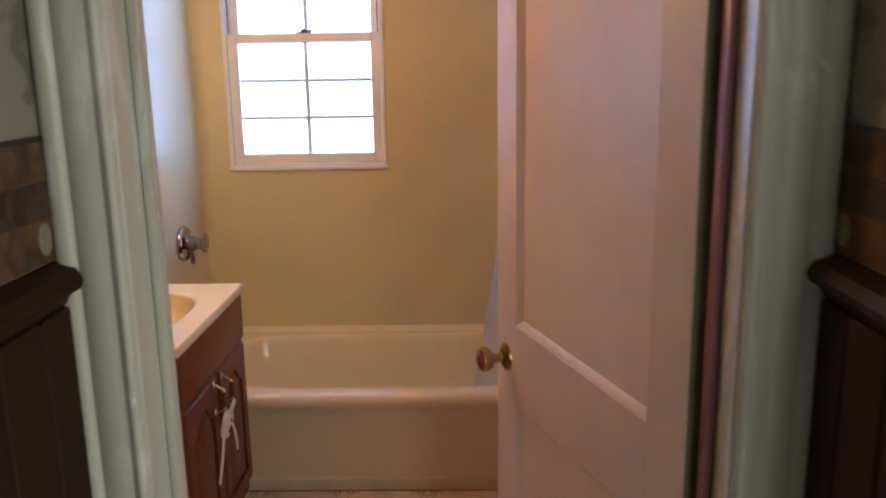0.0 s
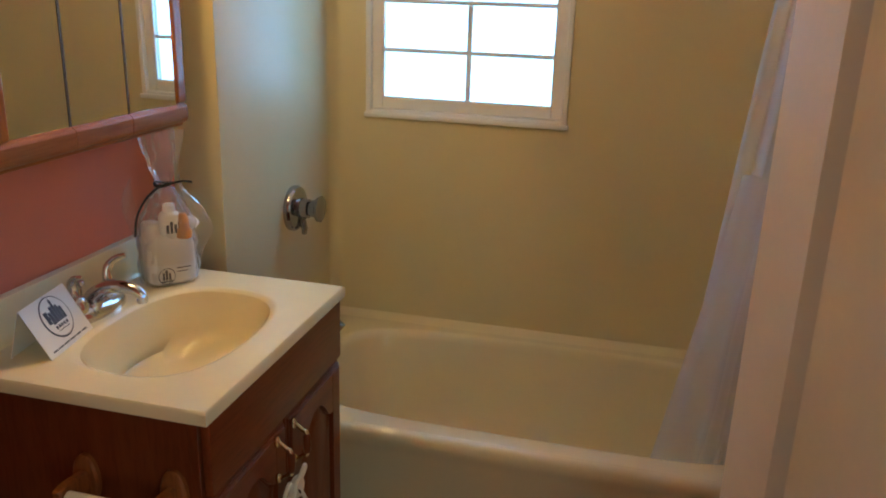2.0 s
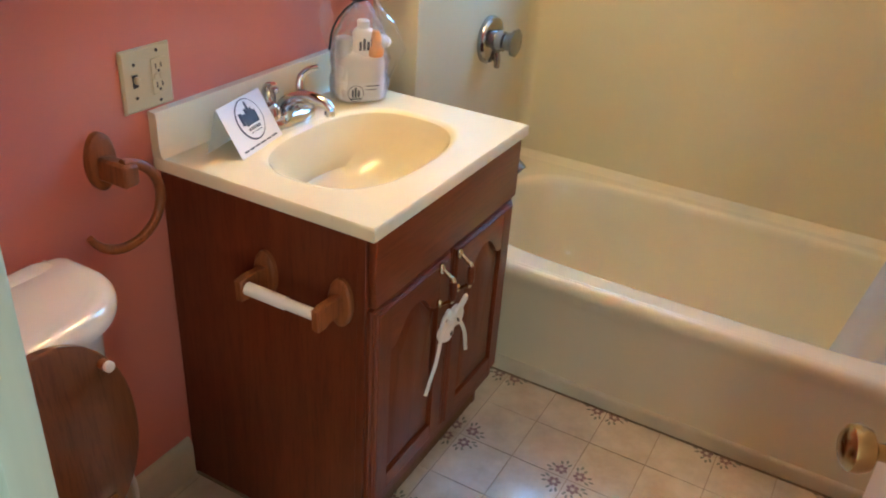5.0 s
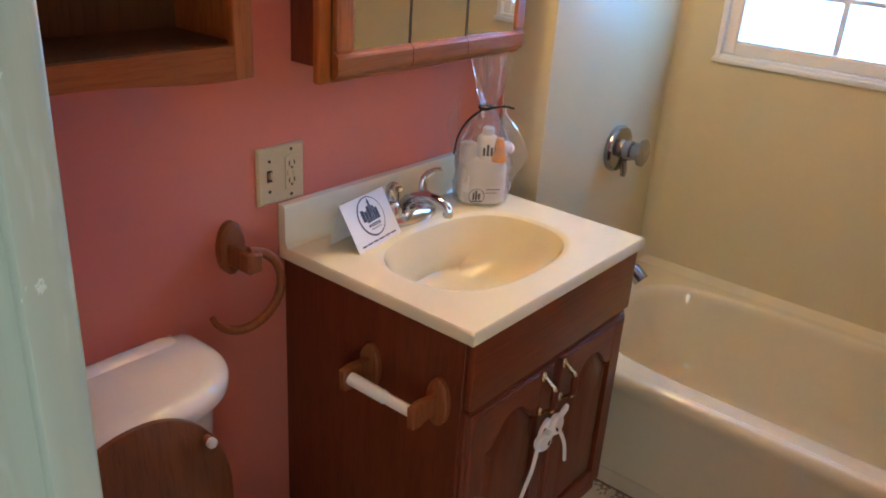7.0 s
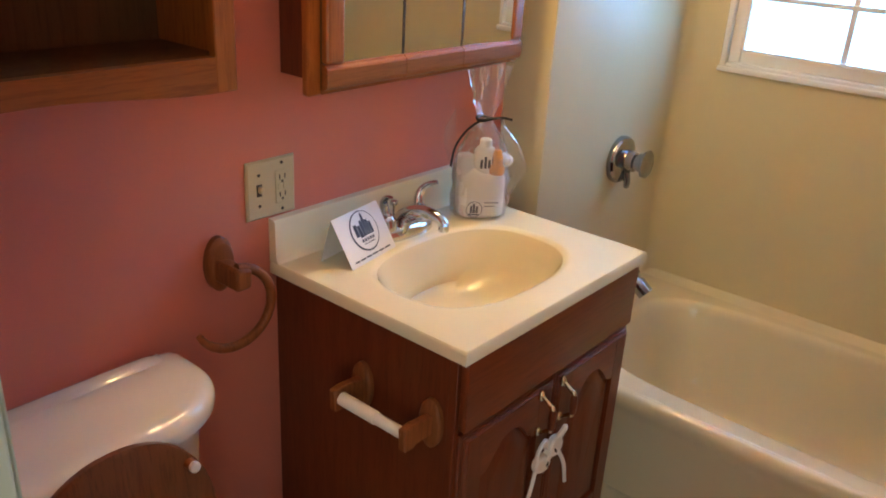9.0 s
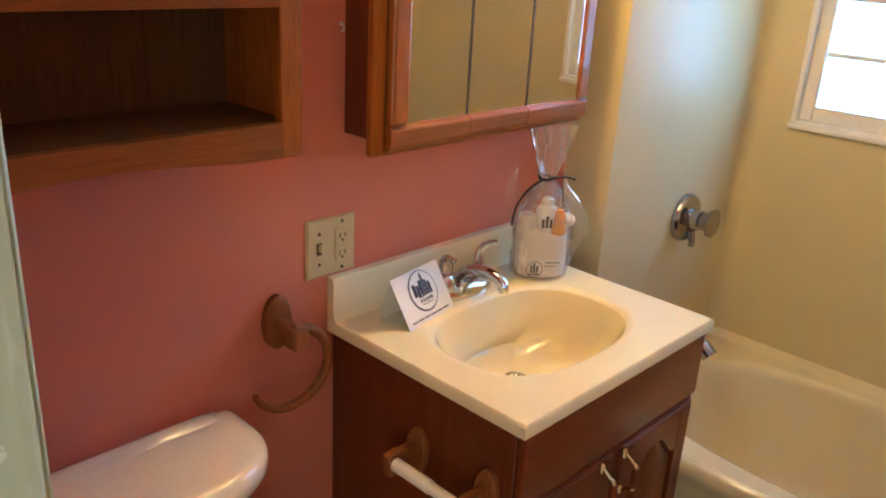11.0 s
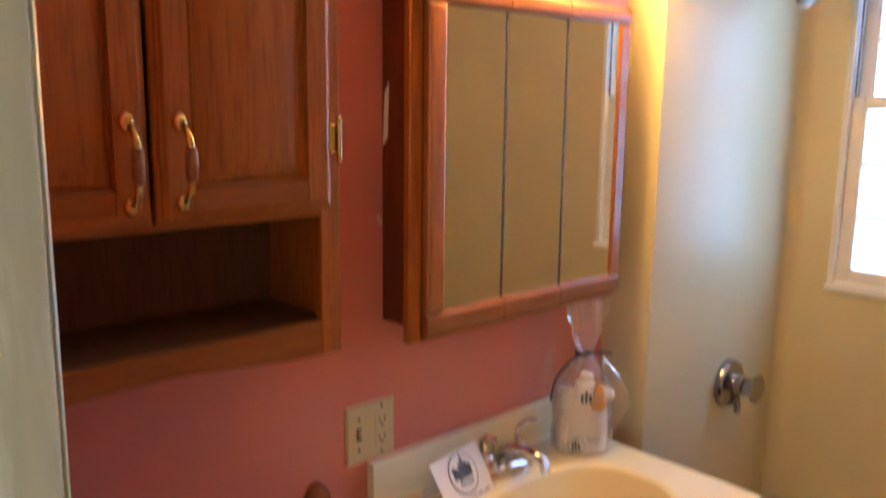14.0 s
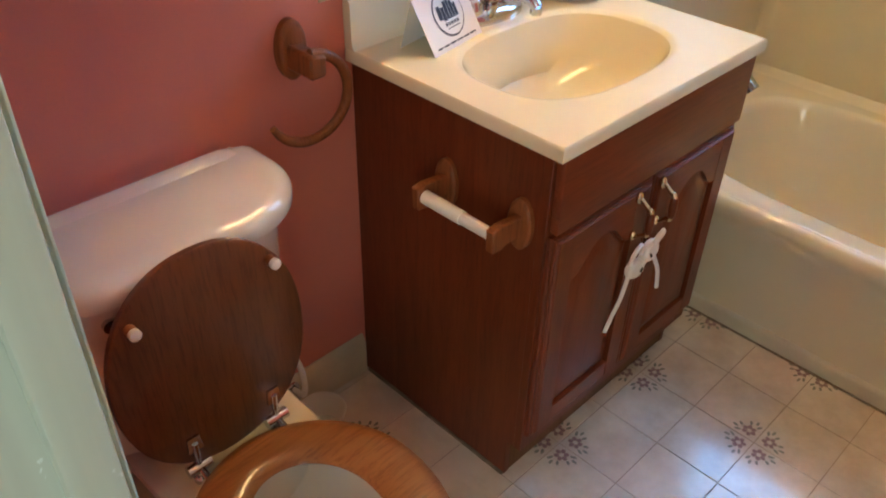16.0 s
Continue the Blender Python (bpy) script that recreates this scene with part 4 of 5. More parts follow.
def gift_bag():
    bx, by, z = 0.0, 0.0, 0.0
    g = thing("gift_bag", (0.112, 0.518, CT), "clear cellophane gift bag with white toiletries, tied with black ribbon", "gift bag", turn=(0, 0, radians(-40)))
    random.seed(11)
    def wrinkle(profile, n, amp, seed, sq=0.85):
        rings = []
        for j, (r, h) in enumerate(profile):
            ring = []
            for i in range(n):
                q = 2 * math.pi * i / n
                up = max(0.0, h - 0.226) / 0.12
                w = 1 + up * (0.26 * noise.noise((14 * math.cos(q), 14 * math.sin(q), 60 * h)) + 0.22 * math.cos(7 * q + 9 * h) + 0.16 * math.cos(4 * q + 2)) + amp * noise.noise((3 * math.cos(q) + seed, 3 * math.sin(q), 14 * h)) + 1.1 * amp * noise.noise((8 * math.cos(q), 8 * math.sin(q) + seed, 40 * h))
                ring.append((bx + r * w * sq * math.cos(q), by + r * w * math.sin(q), z + h))
            rings.append(ring)
        return loft(rings, False, False)
    prof = [(0.060, 0.001), (0.063, 0.02), (0.062, 0.06), (0.064, 0.10), (0.060, 0.14), (0.050, 0.166), (0.036, 0.194), (0.021, 0.216), (0.013, 0.226), (0.020, 0.240), (0.028, 0.268), (0.033, 0.296), (0.037, 0.328), (0.036, 0.348)]
    fine = []
    for (r0, h0), (r1, h1) in zip(prof, prof[1:]):
        fine += [(r0 + (r1 - r0) * k / 3, h0 + (h1 - h0) * k / 3) for k in range(3)]
    part("cellophane", wrinkle(fine + prof[-1:], 60, 0.15, 2.0), CELLO, g, "clear crinkled cellophane", angle=14)
    wing = [[(bx - 0.02 + 0.018 * math.sin(5 * v), by + 0.050 + 0.060 * math.sin(math.pi * min(1, v * 1.15)) * u + 0.01 * noise.noise((6 * u, 9 * v, 1)), z + 0.012 + 0.22 * v + 0.012 * math.sin(7 * u + 4 * v)) for u in (k / 10 for k in range(11))] for v in (k / 16 for k in range(17))]
    part("cellophane_fold", loft(wing, closed=False), CELLO, g, "loose cellophane fold", angle=14)
    wing = [[(bx - 0.03 + 0.015 * math.sin(5 * v), by - 0.058 - 0.030 * math.sin(math.pi * v) * u, z + 0.10 + 0.13 * v + 0.01 * math.sin(6 * u + 3 * v)) for u in (k / 8 for k in range(9))] for v in (k / 12 for k in range(13))]
    part("cellophane_fold", loft(wing, closed=False), CELLO, g, "loose cellophane fold", angle=14)
    stack = loft([superellipse(bx, by, 0.044 - d, 0.055 - d, 3.0, 36, z + h) for d, h in ((0.006, 0.003), (0.0, 0.012), (0.0, 0.088), (0.004, 0.104), (0.010, 0.112), (0.020, 0.116))])
    part("towel_bundle", stack, TOWEL, g, "white folded cloth bundle")
    part("paper_label", loft([[(bx + (0.0444 + 0.0012) * math.copysign(abs(math.cos(q)) ** (2 / 3.0), math.cos(q)), by + 0.0562 * math.copysign(abs(math.sin(q)) ** (2 / 3.0), math.sin(q)), z + h) for q in (math.radians(-80 + 8 * k) for k in range(19))] for h in (0.010, 0.052)], closed=False), PAPER, g, "white paper label with dark emblem")
    def on_front(y0, y1, z0, z1, x):
        return box(x, x + 0.0008, y0, y1, z0, z1, 0)
    part("label_mark", join(on_front(by - 0.030, by - 0.026, z + 0.018, z + 0.036, bx + 0.0460), on_front(by - 0.024, by - 0.019, z + 0.018, z + 0.041, bx + 0.0460), on_front(by - 0.017, by - 0.012, z + 0.018, z + 0.034, bx + 0.0460), on_front(by - 0.034, by - 0.008, z + 0.013, z + 0.016, bx + 0.0460), on_front(by + 0.002, by + 0.034, z + 0.042, z + 0.044, bx + 0.0460), on_front(by + 0.002, by + 0.028, z + 0.034, z + 0.0355, bx + 0.0460)), INK, g)
    def badge(r, x):
        return [(x, by - 0.021 + r * math.cos(q), z + 0.027 + r * math.sin(q)) for q in (2 * math.pi * k / 28 for k in range(28))]
    part("label_ring", loft([badge(0.0190, bx + 0.0467), badge(0.0176, bx + 0.0467)], False, False), INK, g)
    bottle = part("bottle", lathe([(0.024, 0), (0.025, 0.004), (0.025, 0.062), (0.020, 0.070), (0.014, 0.073), (0.014, 0.088), (0.011, 0.091)], (bx + 0.012, by + 0.004, z + 0.094), n=22), PLASTIC, g, "small white bottle with dark emblem")
    part("bottle_mark", join(*[on_front(by - 0.012 + 0.009 * k, by - 0.006 + 0.009 * k, z + 0.122, z + 0.142 + 0.007 * (k % 2), bx + 0.0370) for k in range(4)]), INK, bottle)
    part("orange_tube", lathe([(0.016, 0), (0.0185, 0.005), (0.018, 0.016), (0.013, 0.024), (0.0125, 0.040), (0.008, 0.056)], (bx + 0.032, by + 0.028, z + 0.108), n=18), ORANGE, g, "small orange tube")
    part("rolled_cloth", lathe([(0.017, 0), (0.020, 0.004), (0.020, 0.044), (0.016, 0.048)], (bx + 0.010, by - 0.040, z + 0.100), n=18), TOWEL, g)
    part("soap", ball((bx + 0.004, by + 0.050, z + 0.132), 0.022, 16, 10, 0.7), PLASTIC, g)
    loop = [(bx + 0.017 * math.cos(q), by + 0.019 * math.sin(q), z + 0.228 + 0.002 * math.sin(2 * q)) for q in (2 * math.pi * k / 20 for k in range(21))]
    tail = smooth_path([(bx + 0.016, by - 0.010, z + 0.230), (bx + 0.024, by - 0.045, z + 0.206), (bx + 0.030, by - 0.070, z + 0.170), (bx + 0.030, by - 0.078, z + 0.125)])
    tail2 = smooth_path([(bx + 0.014, by + 0.012, z + 0.230), (bx + 0.018, by + 0.035, z + 0.234), (bx + 0.020, by + 0.058, z + 0.230)])
    part("ribbon", join(tube(loop, 0.0035, 8), tube(tail, 0.0026, 8), tube(tail2, 0.0026, 8)), RIBBON, g, "black ribbon tie")


gift_bag()


def paper_holder():
    h = thing("toilet_roll_holder", (0.34, VY0, 0.70), "oak toilet roll holder with an empty white roller", "toilet roll holder")
    for x in (0.258, 0.430):
        post = part("back_plate", loft([[(x + a, y, z) for a, z in ((0.026 * k * math.cos(q), 0.692 + 0.050 * k * math.sin(q)) for q in (2 * math.pi * i / 28 for i in range(28)))] for y, k in ((VY0, 1.0), (VY0 - 0.008, 1.0), (VY0 - 0.012, 0.86))]), HOLDERWOOD, h)
        part("arm", prism([(VY0 - 0.008, 0.674), (VY0 - 0.052, 0.678), (VY0 - 0.058, 0.668), (VY0 - 0.080, 0.670), (VY0 - 0.082, 0.714), (VY0 - 0.060, 0.718), (VY0 - 0.008, 0.712)], "x", x - 0.0085, x + 0.0085, 0.0025), HOLDERWOOD, post)
    part("roller", join(lathe([(0.0125, 0), (0.0125, 0.088)], (0.268, VY0 - 0.066, 0.695), (1, 0, 0), 18), lathe([(0.0108, 0), (0.0108, 0.072)], (0.350, VY0 - 0.066, 0.695), (1, 0, 0), 18)), PLASTIC, h, "white plastic spring roller")


paper_holder()


def child_lock():
    l = thing("child_lock", (0.535, 0.267, 0.54), "white plastic cabinet safety lock hung on the door handles", "safety lock")
    def pad(y, z, a, b, tilt, x0):
        c, s = math.cos(tilt), math.sin(tilt)
        ring = lambda k, x: [(x, y + k * (a * math.cos(q) * c - b * math.sin(q) * s), z + k * (a * math.cos(q) * s + b * math.sin(q) * c)) for q in (2 * math.pi * i / 26 for i in range(26))]
        return loft([ring(0.86, x0), ring(1, x0 + 0.003), ring(1, x0 + 0.011), ring(0.84, x0 + 0.015)])
    part("latch_body", join(pad(0.216, 0.543, 0.027, 0.020, -0.4, 0.528), pad(0.256, 0.566, 0.022, 0.024, 0.3, 0.530), pad(0.236, 0.554, 0.009, 0.022, -0.9, 0.529)), PLASTIC, l)
    part("button", pad(0.248, 0.562, 0.0018, 0.007, 0.4, 0.5335), SLOT, l)
    part("button", pad(0.226, 0.540, 0.0018, 0.006, -0.3, 0.5315), SLOT, l)
    loop = smooth_path([(0.534, 0.202, 0.552), (0.540, 0.194, 0.582), (0.545, 0.202, 0.604), (0.540, 0.218, 0.596), (0.536, 0.226, 0.574)])
    hang = smooth_path([(0.540, 0.254, 0.582), (0.548, 0.256, 0.604), (0.552, 0.262, 0.616), (0.550, 0.270, 0.604), (0.542, 0.266, 0.580)])
    part("loop", tube(loop, 0.0045, 8), PLASTIC, l)
    part("loop", tube(hang, 0.0036, 8), PLASTIC, l)
    part("long_strap", tube(smooth_path([(0.534, 0.202, 0.532), (0.531, 0.194, 0.480), (0.526, 0.184, 0.440), (0.522, 0.174, 0.402)]), 0.0042, 8, 0.55), PLASTIC, l)
    part("short_strap", tube(smooth_path([(0.540, 0.268, 0.550), (0.537, 0.304, 0.495), (0.534, 0.324, 0.436)]), 0.0042, 8, 0.55), PLASTIC, l)


child_lock()


# ---- on the pink wall ----
def outlet():
    o = thing("wall_plate", (0.0, 0.0, 1.02), "ivory two-gang switch and outlet plate on the pink wall", "switch plate")
    y0, y1, z0, z1 = -0.058, 0.057, 0.96, 1.075
    part("plate", loft([[(x, y0 + d, z0 + d), (x, y1 - d, z0 + d), (x, y1 - d, z1 - d), (x, y0 + d, z1 - d)] for x, d in ((0, 0), (0.003, 0), (0.0065, 0.004))]), IVORY, o, angle=15)
    sw = -0.030
    part("switch_slot", box(0.0066, 0.0072, sw - 0.006, sw + 0.006, 1.006, 1.03, 0), SLOT, o)
    part("toggle", box(0.0068, 0.017, sw - 0.0045, sw + 0.0045, 1.014, 1.027, 0.002), IVORY, o)
    rc = 0.024
    part("receptacle", box(0.0064, 0.0084, rc - 0.0165, rc + 0.0165, 0.984, 1.051, 0.001), IVORY, o)
    for zc in (1.035, 1):
        part("socket", join(box(0.0084, 0.0089, rc - 0.0075, rc - 0.0050, zc - 0.004, zc + 0.006, 0), box(0.0084, 0.0089, rc + 0.0050, rc + 0.0075, zc - 0.003, zc + 0.006, 0), lathe([(0.0028, 0), (0.0028, 0.0005)], (0.0084, rc, zc - 0.008), (1, 0, 0), 10)), SLOT, o)
    part("test_button", box(0.0084, 0.0102, rc - 0.012, rc - 0.001, 1.012, 1.023, 0.0008), IVORY, o)
    part("test_button", box(0.0084, 0.0102, rc + 0.001, rc + 0.012, 1.012, 1.023, 0.0008), IVORY, o)
    for y, z in ((sw, 1.048), (sw, 0.987), (rc, 1.064), (rc, 0.971)):
        part("screw", lathe([(0.0032, 0), (0.0032, 0.0012), (0.002, 0.0018)], (0.0064, y, z), (1, 0, 0), 12), SLOT, o)


outlet()


def towel_ring():
    r = thing("towel_ring", (0, -0.127, 0.90), "worn oak open towel ring on a wall bracket", "towel ring")
    plate = loft([[(x, -0.127 + 0.030 * k * math.cos(q), 0.898 + 0.054 * k * math.sin(q)) for q in (2 * math.pi * i / 30 for i in range(30))] for x, k in ((0, 1), (0.012, 1), (0.018, 0.86), (0.020, 0.78))])
    part("back_plate", plate, HOLDERWOOD, r)
    part("arm", prism([(-0.146, 0.870), (-0.112, 0.870), (-0.110, 0.908), (-0.144, 0.914)], "x", 0.016, 0.086, 0.005), HOLDERWOOD, r)
    pts = [(0.070 + 0.004 * math.sin(q), -0.143 + 0.081 * math.sin(q), 0.834 + 0.078 * math.cos(q)) for q in (math.radians(a) for a in range(6, 254, 8))]
    part("ring", tube(pts, lambda s: 0.0092 - 0.003 * max(0, s - 0.85) / 0.15, 14), HOLDERWOOD, r, "open wooden half ring")
    part("peg", lathe([(0.007, 0), (0.007, 0.004)], (0.060, -0.108, 0.897), (0, 1, 0), 12), CAB_DARK, r)


towel_ring()


def medicine_cabinet():
    m = thing("medicine_cabinet", (0.05, 0.33, 1.2), "oak medicine cabinet with three mirror doors", "medicine cabinet")
    y0, y1 = 0.014, 0.640
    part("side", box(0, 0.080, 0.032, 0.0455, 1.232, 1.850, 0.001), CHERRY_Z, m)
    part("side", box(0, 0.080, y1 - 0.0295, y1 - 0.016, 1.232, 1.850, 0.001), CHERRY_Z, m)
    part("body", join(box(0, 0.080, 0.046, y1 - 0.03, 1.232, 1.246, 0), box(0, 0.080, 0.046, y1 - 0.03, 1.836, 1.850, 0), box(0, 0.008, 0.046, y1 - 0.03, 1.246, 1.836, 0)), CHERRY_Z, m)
    part("paper_patch", prism([(0.003, 1.560), (0.016, 1.575), (0.020, 1.672), (0.008, 1.655)], "y", 0.0312, 0.0318), PAPER, m, "torn pale paper patch")
    # dark block added inside the open gap so that it looks shaded
    part("gap_shade_block", box(0.004, 0.078, 0.060, y1 - 0.03, 1.851, 1.905, 0), CAB_DARK, m)
    part("stile", box(0.080, 0.098, y0, 0.046, 1.206, 1.862, 0.003), OAK_Z, m)
    part("stile", box(0.080, 0.098, y1 - 0.03, y1, 1.206, 1.862, 0.003), OAK_Z, m)
    part("bottom_rail", box(0.080, 0.0975, 0.046, y1 - 0.03, 1.206, 1.25, 0.003), OAK_Y, m)
    part("top_rail", box(0.080, 0.0985, y0 + 0.001, y1 - 0.001, 1.838, 1.874, 0.003), OAK_Y, m)
    part("moulding", prism([(0.080, 1.868), (0.106, 1.868), (0.112, 1.874), (0.106, 1.880), (0.098, 1.884), (0.080, 1.884)], "y", y0 - 0.002, y1 + 0.004), OAK_Y, m)
    def moulded(lo, hi):
        """Section of a mirror frame: quarter round outside, small step down to the glass at hi."""
        s = 1 if hi > lo else -1
        return [(0.0985, lo), (0.108, lo), (0.1125, lo + s * 0.002), (0.116, lo + s * 0.006), (0.118, lo + s * 0.012), (0.118, hi - s * 0.010), (0.116, hi - s * 0.006), (0.1115, hi - s * 0.003), (0.110, hi), (0.0985, hi)]
    cuts = (0.042, 0.246, 0.421, 0.628)
    for k, (a, b) in enumerate(zip(cuts, cuts[1:])):
        a, b = a + (0.001 if k else 0), b - (0.001 if k < 2 else 0)
        d = part("mirror_door", box(0.0982, 0.1015, a, b, 1.220, 1.838, 0), CAB_DARK, m)
        part("rail", prism(moulded(1.216, 1.262), "y", a, b), OAK_Y, d, angle=12)
        part("rail", prism(moulded(1.842, 1.806), "y", a, b), OAK_Y, d, angle=12)
        if k == 0:
            part("stile", box(0.0985, 0.1178, a, 0.085, 1.2615, 1.8065, 0.007, 3), OAK_Z, d, angle=12)
        if k == 2:
            part("stile", box(0.0985, 0.1178, 0.590, b, 1.2615, 1.8065, 0.007, 3), OAK_Z, d, angle=12)
        ya, yb = 0.084 if k == 0 else a, 0.591 if k == 2 else b
        out = (0.0, 0.0035, 0.0068)[k]
        part("mirror", prism([(0.102, ya), (0.106, ya), (0.106 + out, yb), (0.102 + out, yb)], "z", 1.260, 1.808), MIRROR, d, "clear mirror glass")
        if k < 2:
            part("mirror_edge", box(0.1015, 0.1072 + out, b - 0.0015, b + 0.0042, 1.262, 1.806, 0), SLOT, d)
    # light bar
    l = thing("vanity_light", (0.06, 0.33, 1.88), "oak strip light with four lit round bulbs above the mirrors", "vanity light")
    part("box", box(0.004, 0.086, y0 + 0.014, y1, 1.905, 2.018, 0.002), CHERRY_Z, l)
    part("back_board", join(box(0.080, 0.100, 0.004, 0.024, 1.885, 2.040, 0.003), box(0.080, 0.100, 0.024, y1 + 0.01, 1.885, 1.902, 0.003), box(0.080, 0.100, 0.024, y1 + 0.01, 2.016, 2.036, 0.003)), OAK_Y, l)
    part("crown", box(0.078, 0.103, 0.001, y1 + 0.014, 2.0365, 2.046, 0.002), OAK_Y, l)
    part("panel", box(0.088, 0.112, 0.042, y1 - 0.004, 1.902, 2.014, 0.011, 3), OAK_Y, l, angle=24)
    for y in (0.124, 0.276, 0.428, 0.577):
        part("socket", lathe([(0.030, 0), (0.028, 0.006), (0.022, 0.008), (0.022, 0.020)], (0.112, y, 1.951), (1, 0, 0), 22), OLDBRASS, l)
        part("bulb", ball((0.151, y, 1.951), 0.040, 28, 18), BULB, l, "lit round globe bulb")


medicine_cabinet()


def toilet_cabinet():
    c = thing("wall_cabinet", (0.09, -0.48, 1.27), "oak wall cabinet with two arched doors and an open shelf", "wall cabinet")
    y0, y1, z0, z1, x = SOUTH + 0.002, -0.198, 1.262, 1.970, 0.170
    part("side", box(0.001, x, y1 - 0.014, y1 - 0.002, z0 + 0.012, z1, 0.001), OAK_Z, c)
    part("side", box(0.001, x, y0, y0 + 0.014, z0 + 0.012, z1, 0.001), OAK_Z, c)
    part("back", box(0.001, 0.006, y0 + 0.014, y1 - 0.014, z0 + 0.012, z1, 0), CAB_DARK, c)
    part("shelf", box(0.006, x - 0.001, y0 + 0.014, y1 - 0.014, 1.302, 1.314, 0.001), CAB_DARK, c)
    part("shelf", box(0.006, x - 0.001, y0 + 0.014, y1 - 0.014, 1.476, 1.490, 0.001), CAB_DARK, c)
    part("top", box(0.001, x, y0, y1, z1 - 0.012, z1, 0.001), OAK_Y, c)
    part("stile", box(x, x + 0.018, y1 - 0.036, y1, z0, z1, 0.002), OAK_Z, c)
    part("stile", box(x, x + 0.018, y0, y0 + 0.036, z0, z1, 0.002), OAK_Z, c)
    ys = [y0 + 0.036 + (y1 - y0 - 0.072) * k / 16 for k in range(17)]
    low = [(y, z0 + 0.016 * math.sin(math.pi * k / 16) ** 2) for k, y in enumerate(ys)]
    part("bottom_rail", prism(low + [(y1 - 0.036, 1.314), (y0 + 0.036, 1.314)], "x", x, x + 0.0175), OAK_Y, c)
    part("middle_rail", box(x, x + 0.0175, y0 + 0.036, y1 - 0.036, 1.474, 1.500, 0), OAK_Y, c)
    part("top_rail", box(x, x + 0.0175, y0 + 0.036, y1 - 0.036, z1 - 0.045, z1, 0.001), OAK_Y, c)
    mid = -0.488
    for a, b, hy in ((y0 + 0.024, mid - 0.003, mid - 0.034), (mid + 0.003, y1 - 0.022, mid + 0.032)):
        d = arched_door(c, a, b, 1.484, 1.940, x + 0.018, x + 0.038, 0.060, (OAK_Z, OAK_Y), 0.046)
        bow_pull(d, hy, 1.511, 1.612, x + 0.038, BRASS, SEATRING)
        side, sg = (y1 - 0.016, 1) if b > mid else (y0 + 0.016, -1)
        for hz in (1.585, 1.845):
            part("hinge", join(box(x + 0.018, x + 0.020, side - 0.005, side + 0.007, hz - 0.022, hz + 0.022, 0.0008), box(x + 0.020, x + 0.034, side + sg * 0.002, side + sg * 0.005, hz - 0.020, hz + 0.020, 0.0005), tube([(x + 0.033, side + sg * 0.004, hz - 0.026), (x + 0.033, side + sg * 0.004, hz + 0.026)], 0.0040, 12), ball((x + 0.033, side + sg * 0.004, hz + 0.029), 0.0046, 10, 8), ball((x + 0.033, side + sg * 0.004, hz - 0.029), 0.0046, 10, 8)), OLDBRASS, d, "small brass hinge")


toilet_cabinet()


def cup_hook(place, out, label):
    """A small open white screw hook that stands out along one direction."""
    p, d = Vector(place), Vector(out)
    h = thing("cup_hook", place, label, "hook")
    bend = [p + d * (0.002 + 0.007 * math.sin(q)) + Vector((0, 0, 0.0065 * math.cos(q))) for q in (math.radians(a) for a in range(0, 200, 20))]
    part("hook", join(lathe([(0.004, 0), (0.0035, 0.002)], p + Vector((0, 0, 0.0065)), out, 10), tube([p + Vector((0, 0, 0.0065))] + bend, 0.0012, 8)), PLASTIC, h)


cup_hook((0.0005, 0.022, 1.420), (1, 0, 0), "small white hook on the pink wall beside the medicine cabinet")


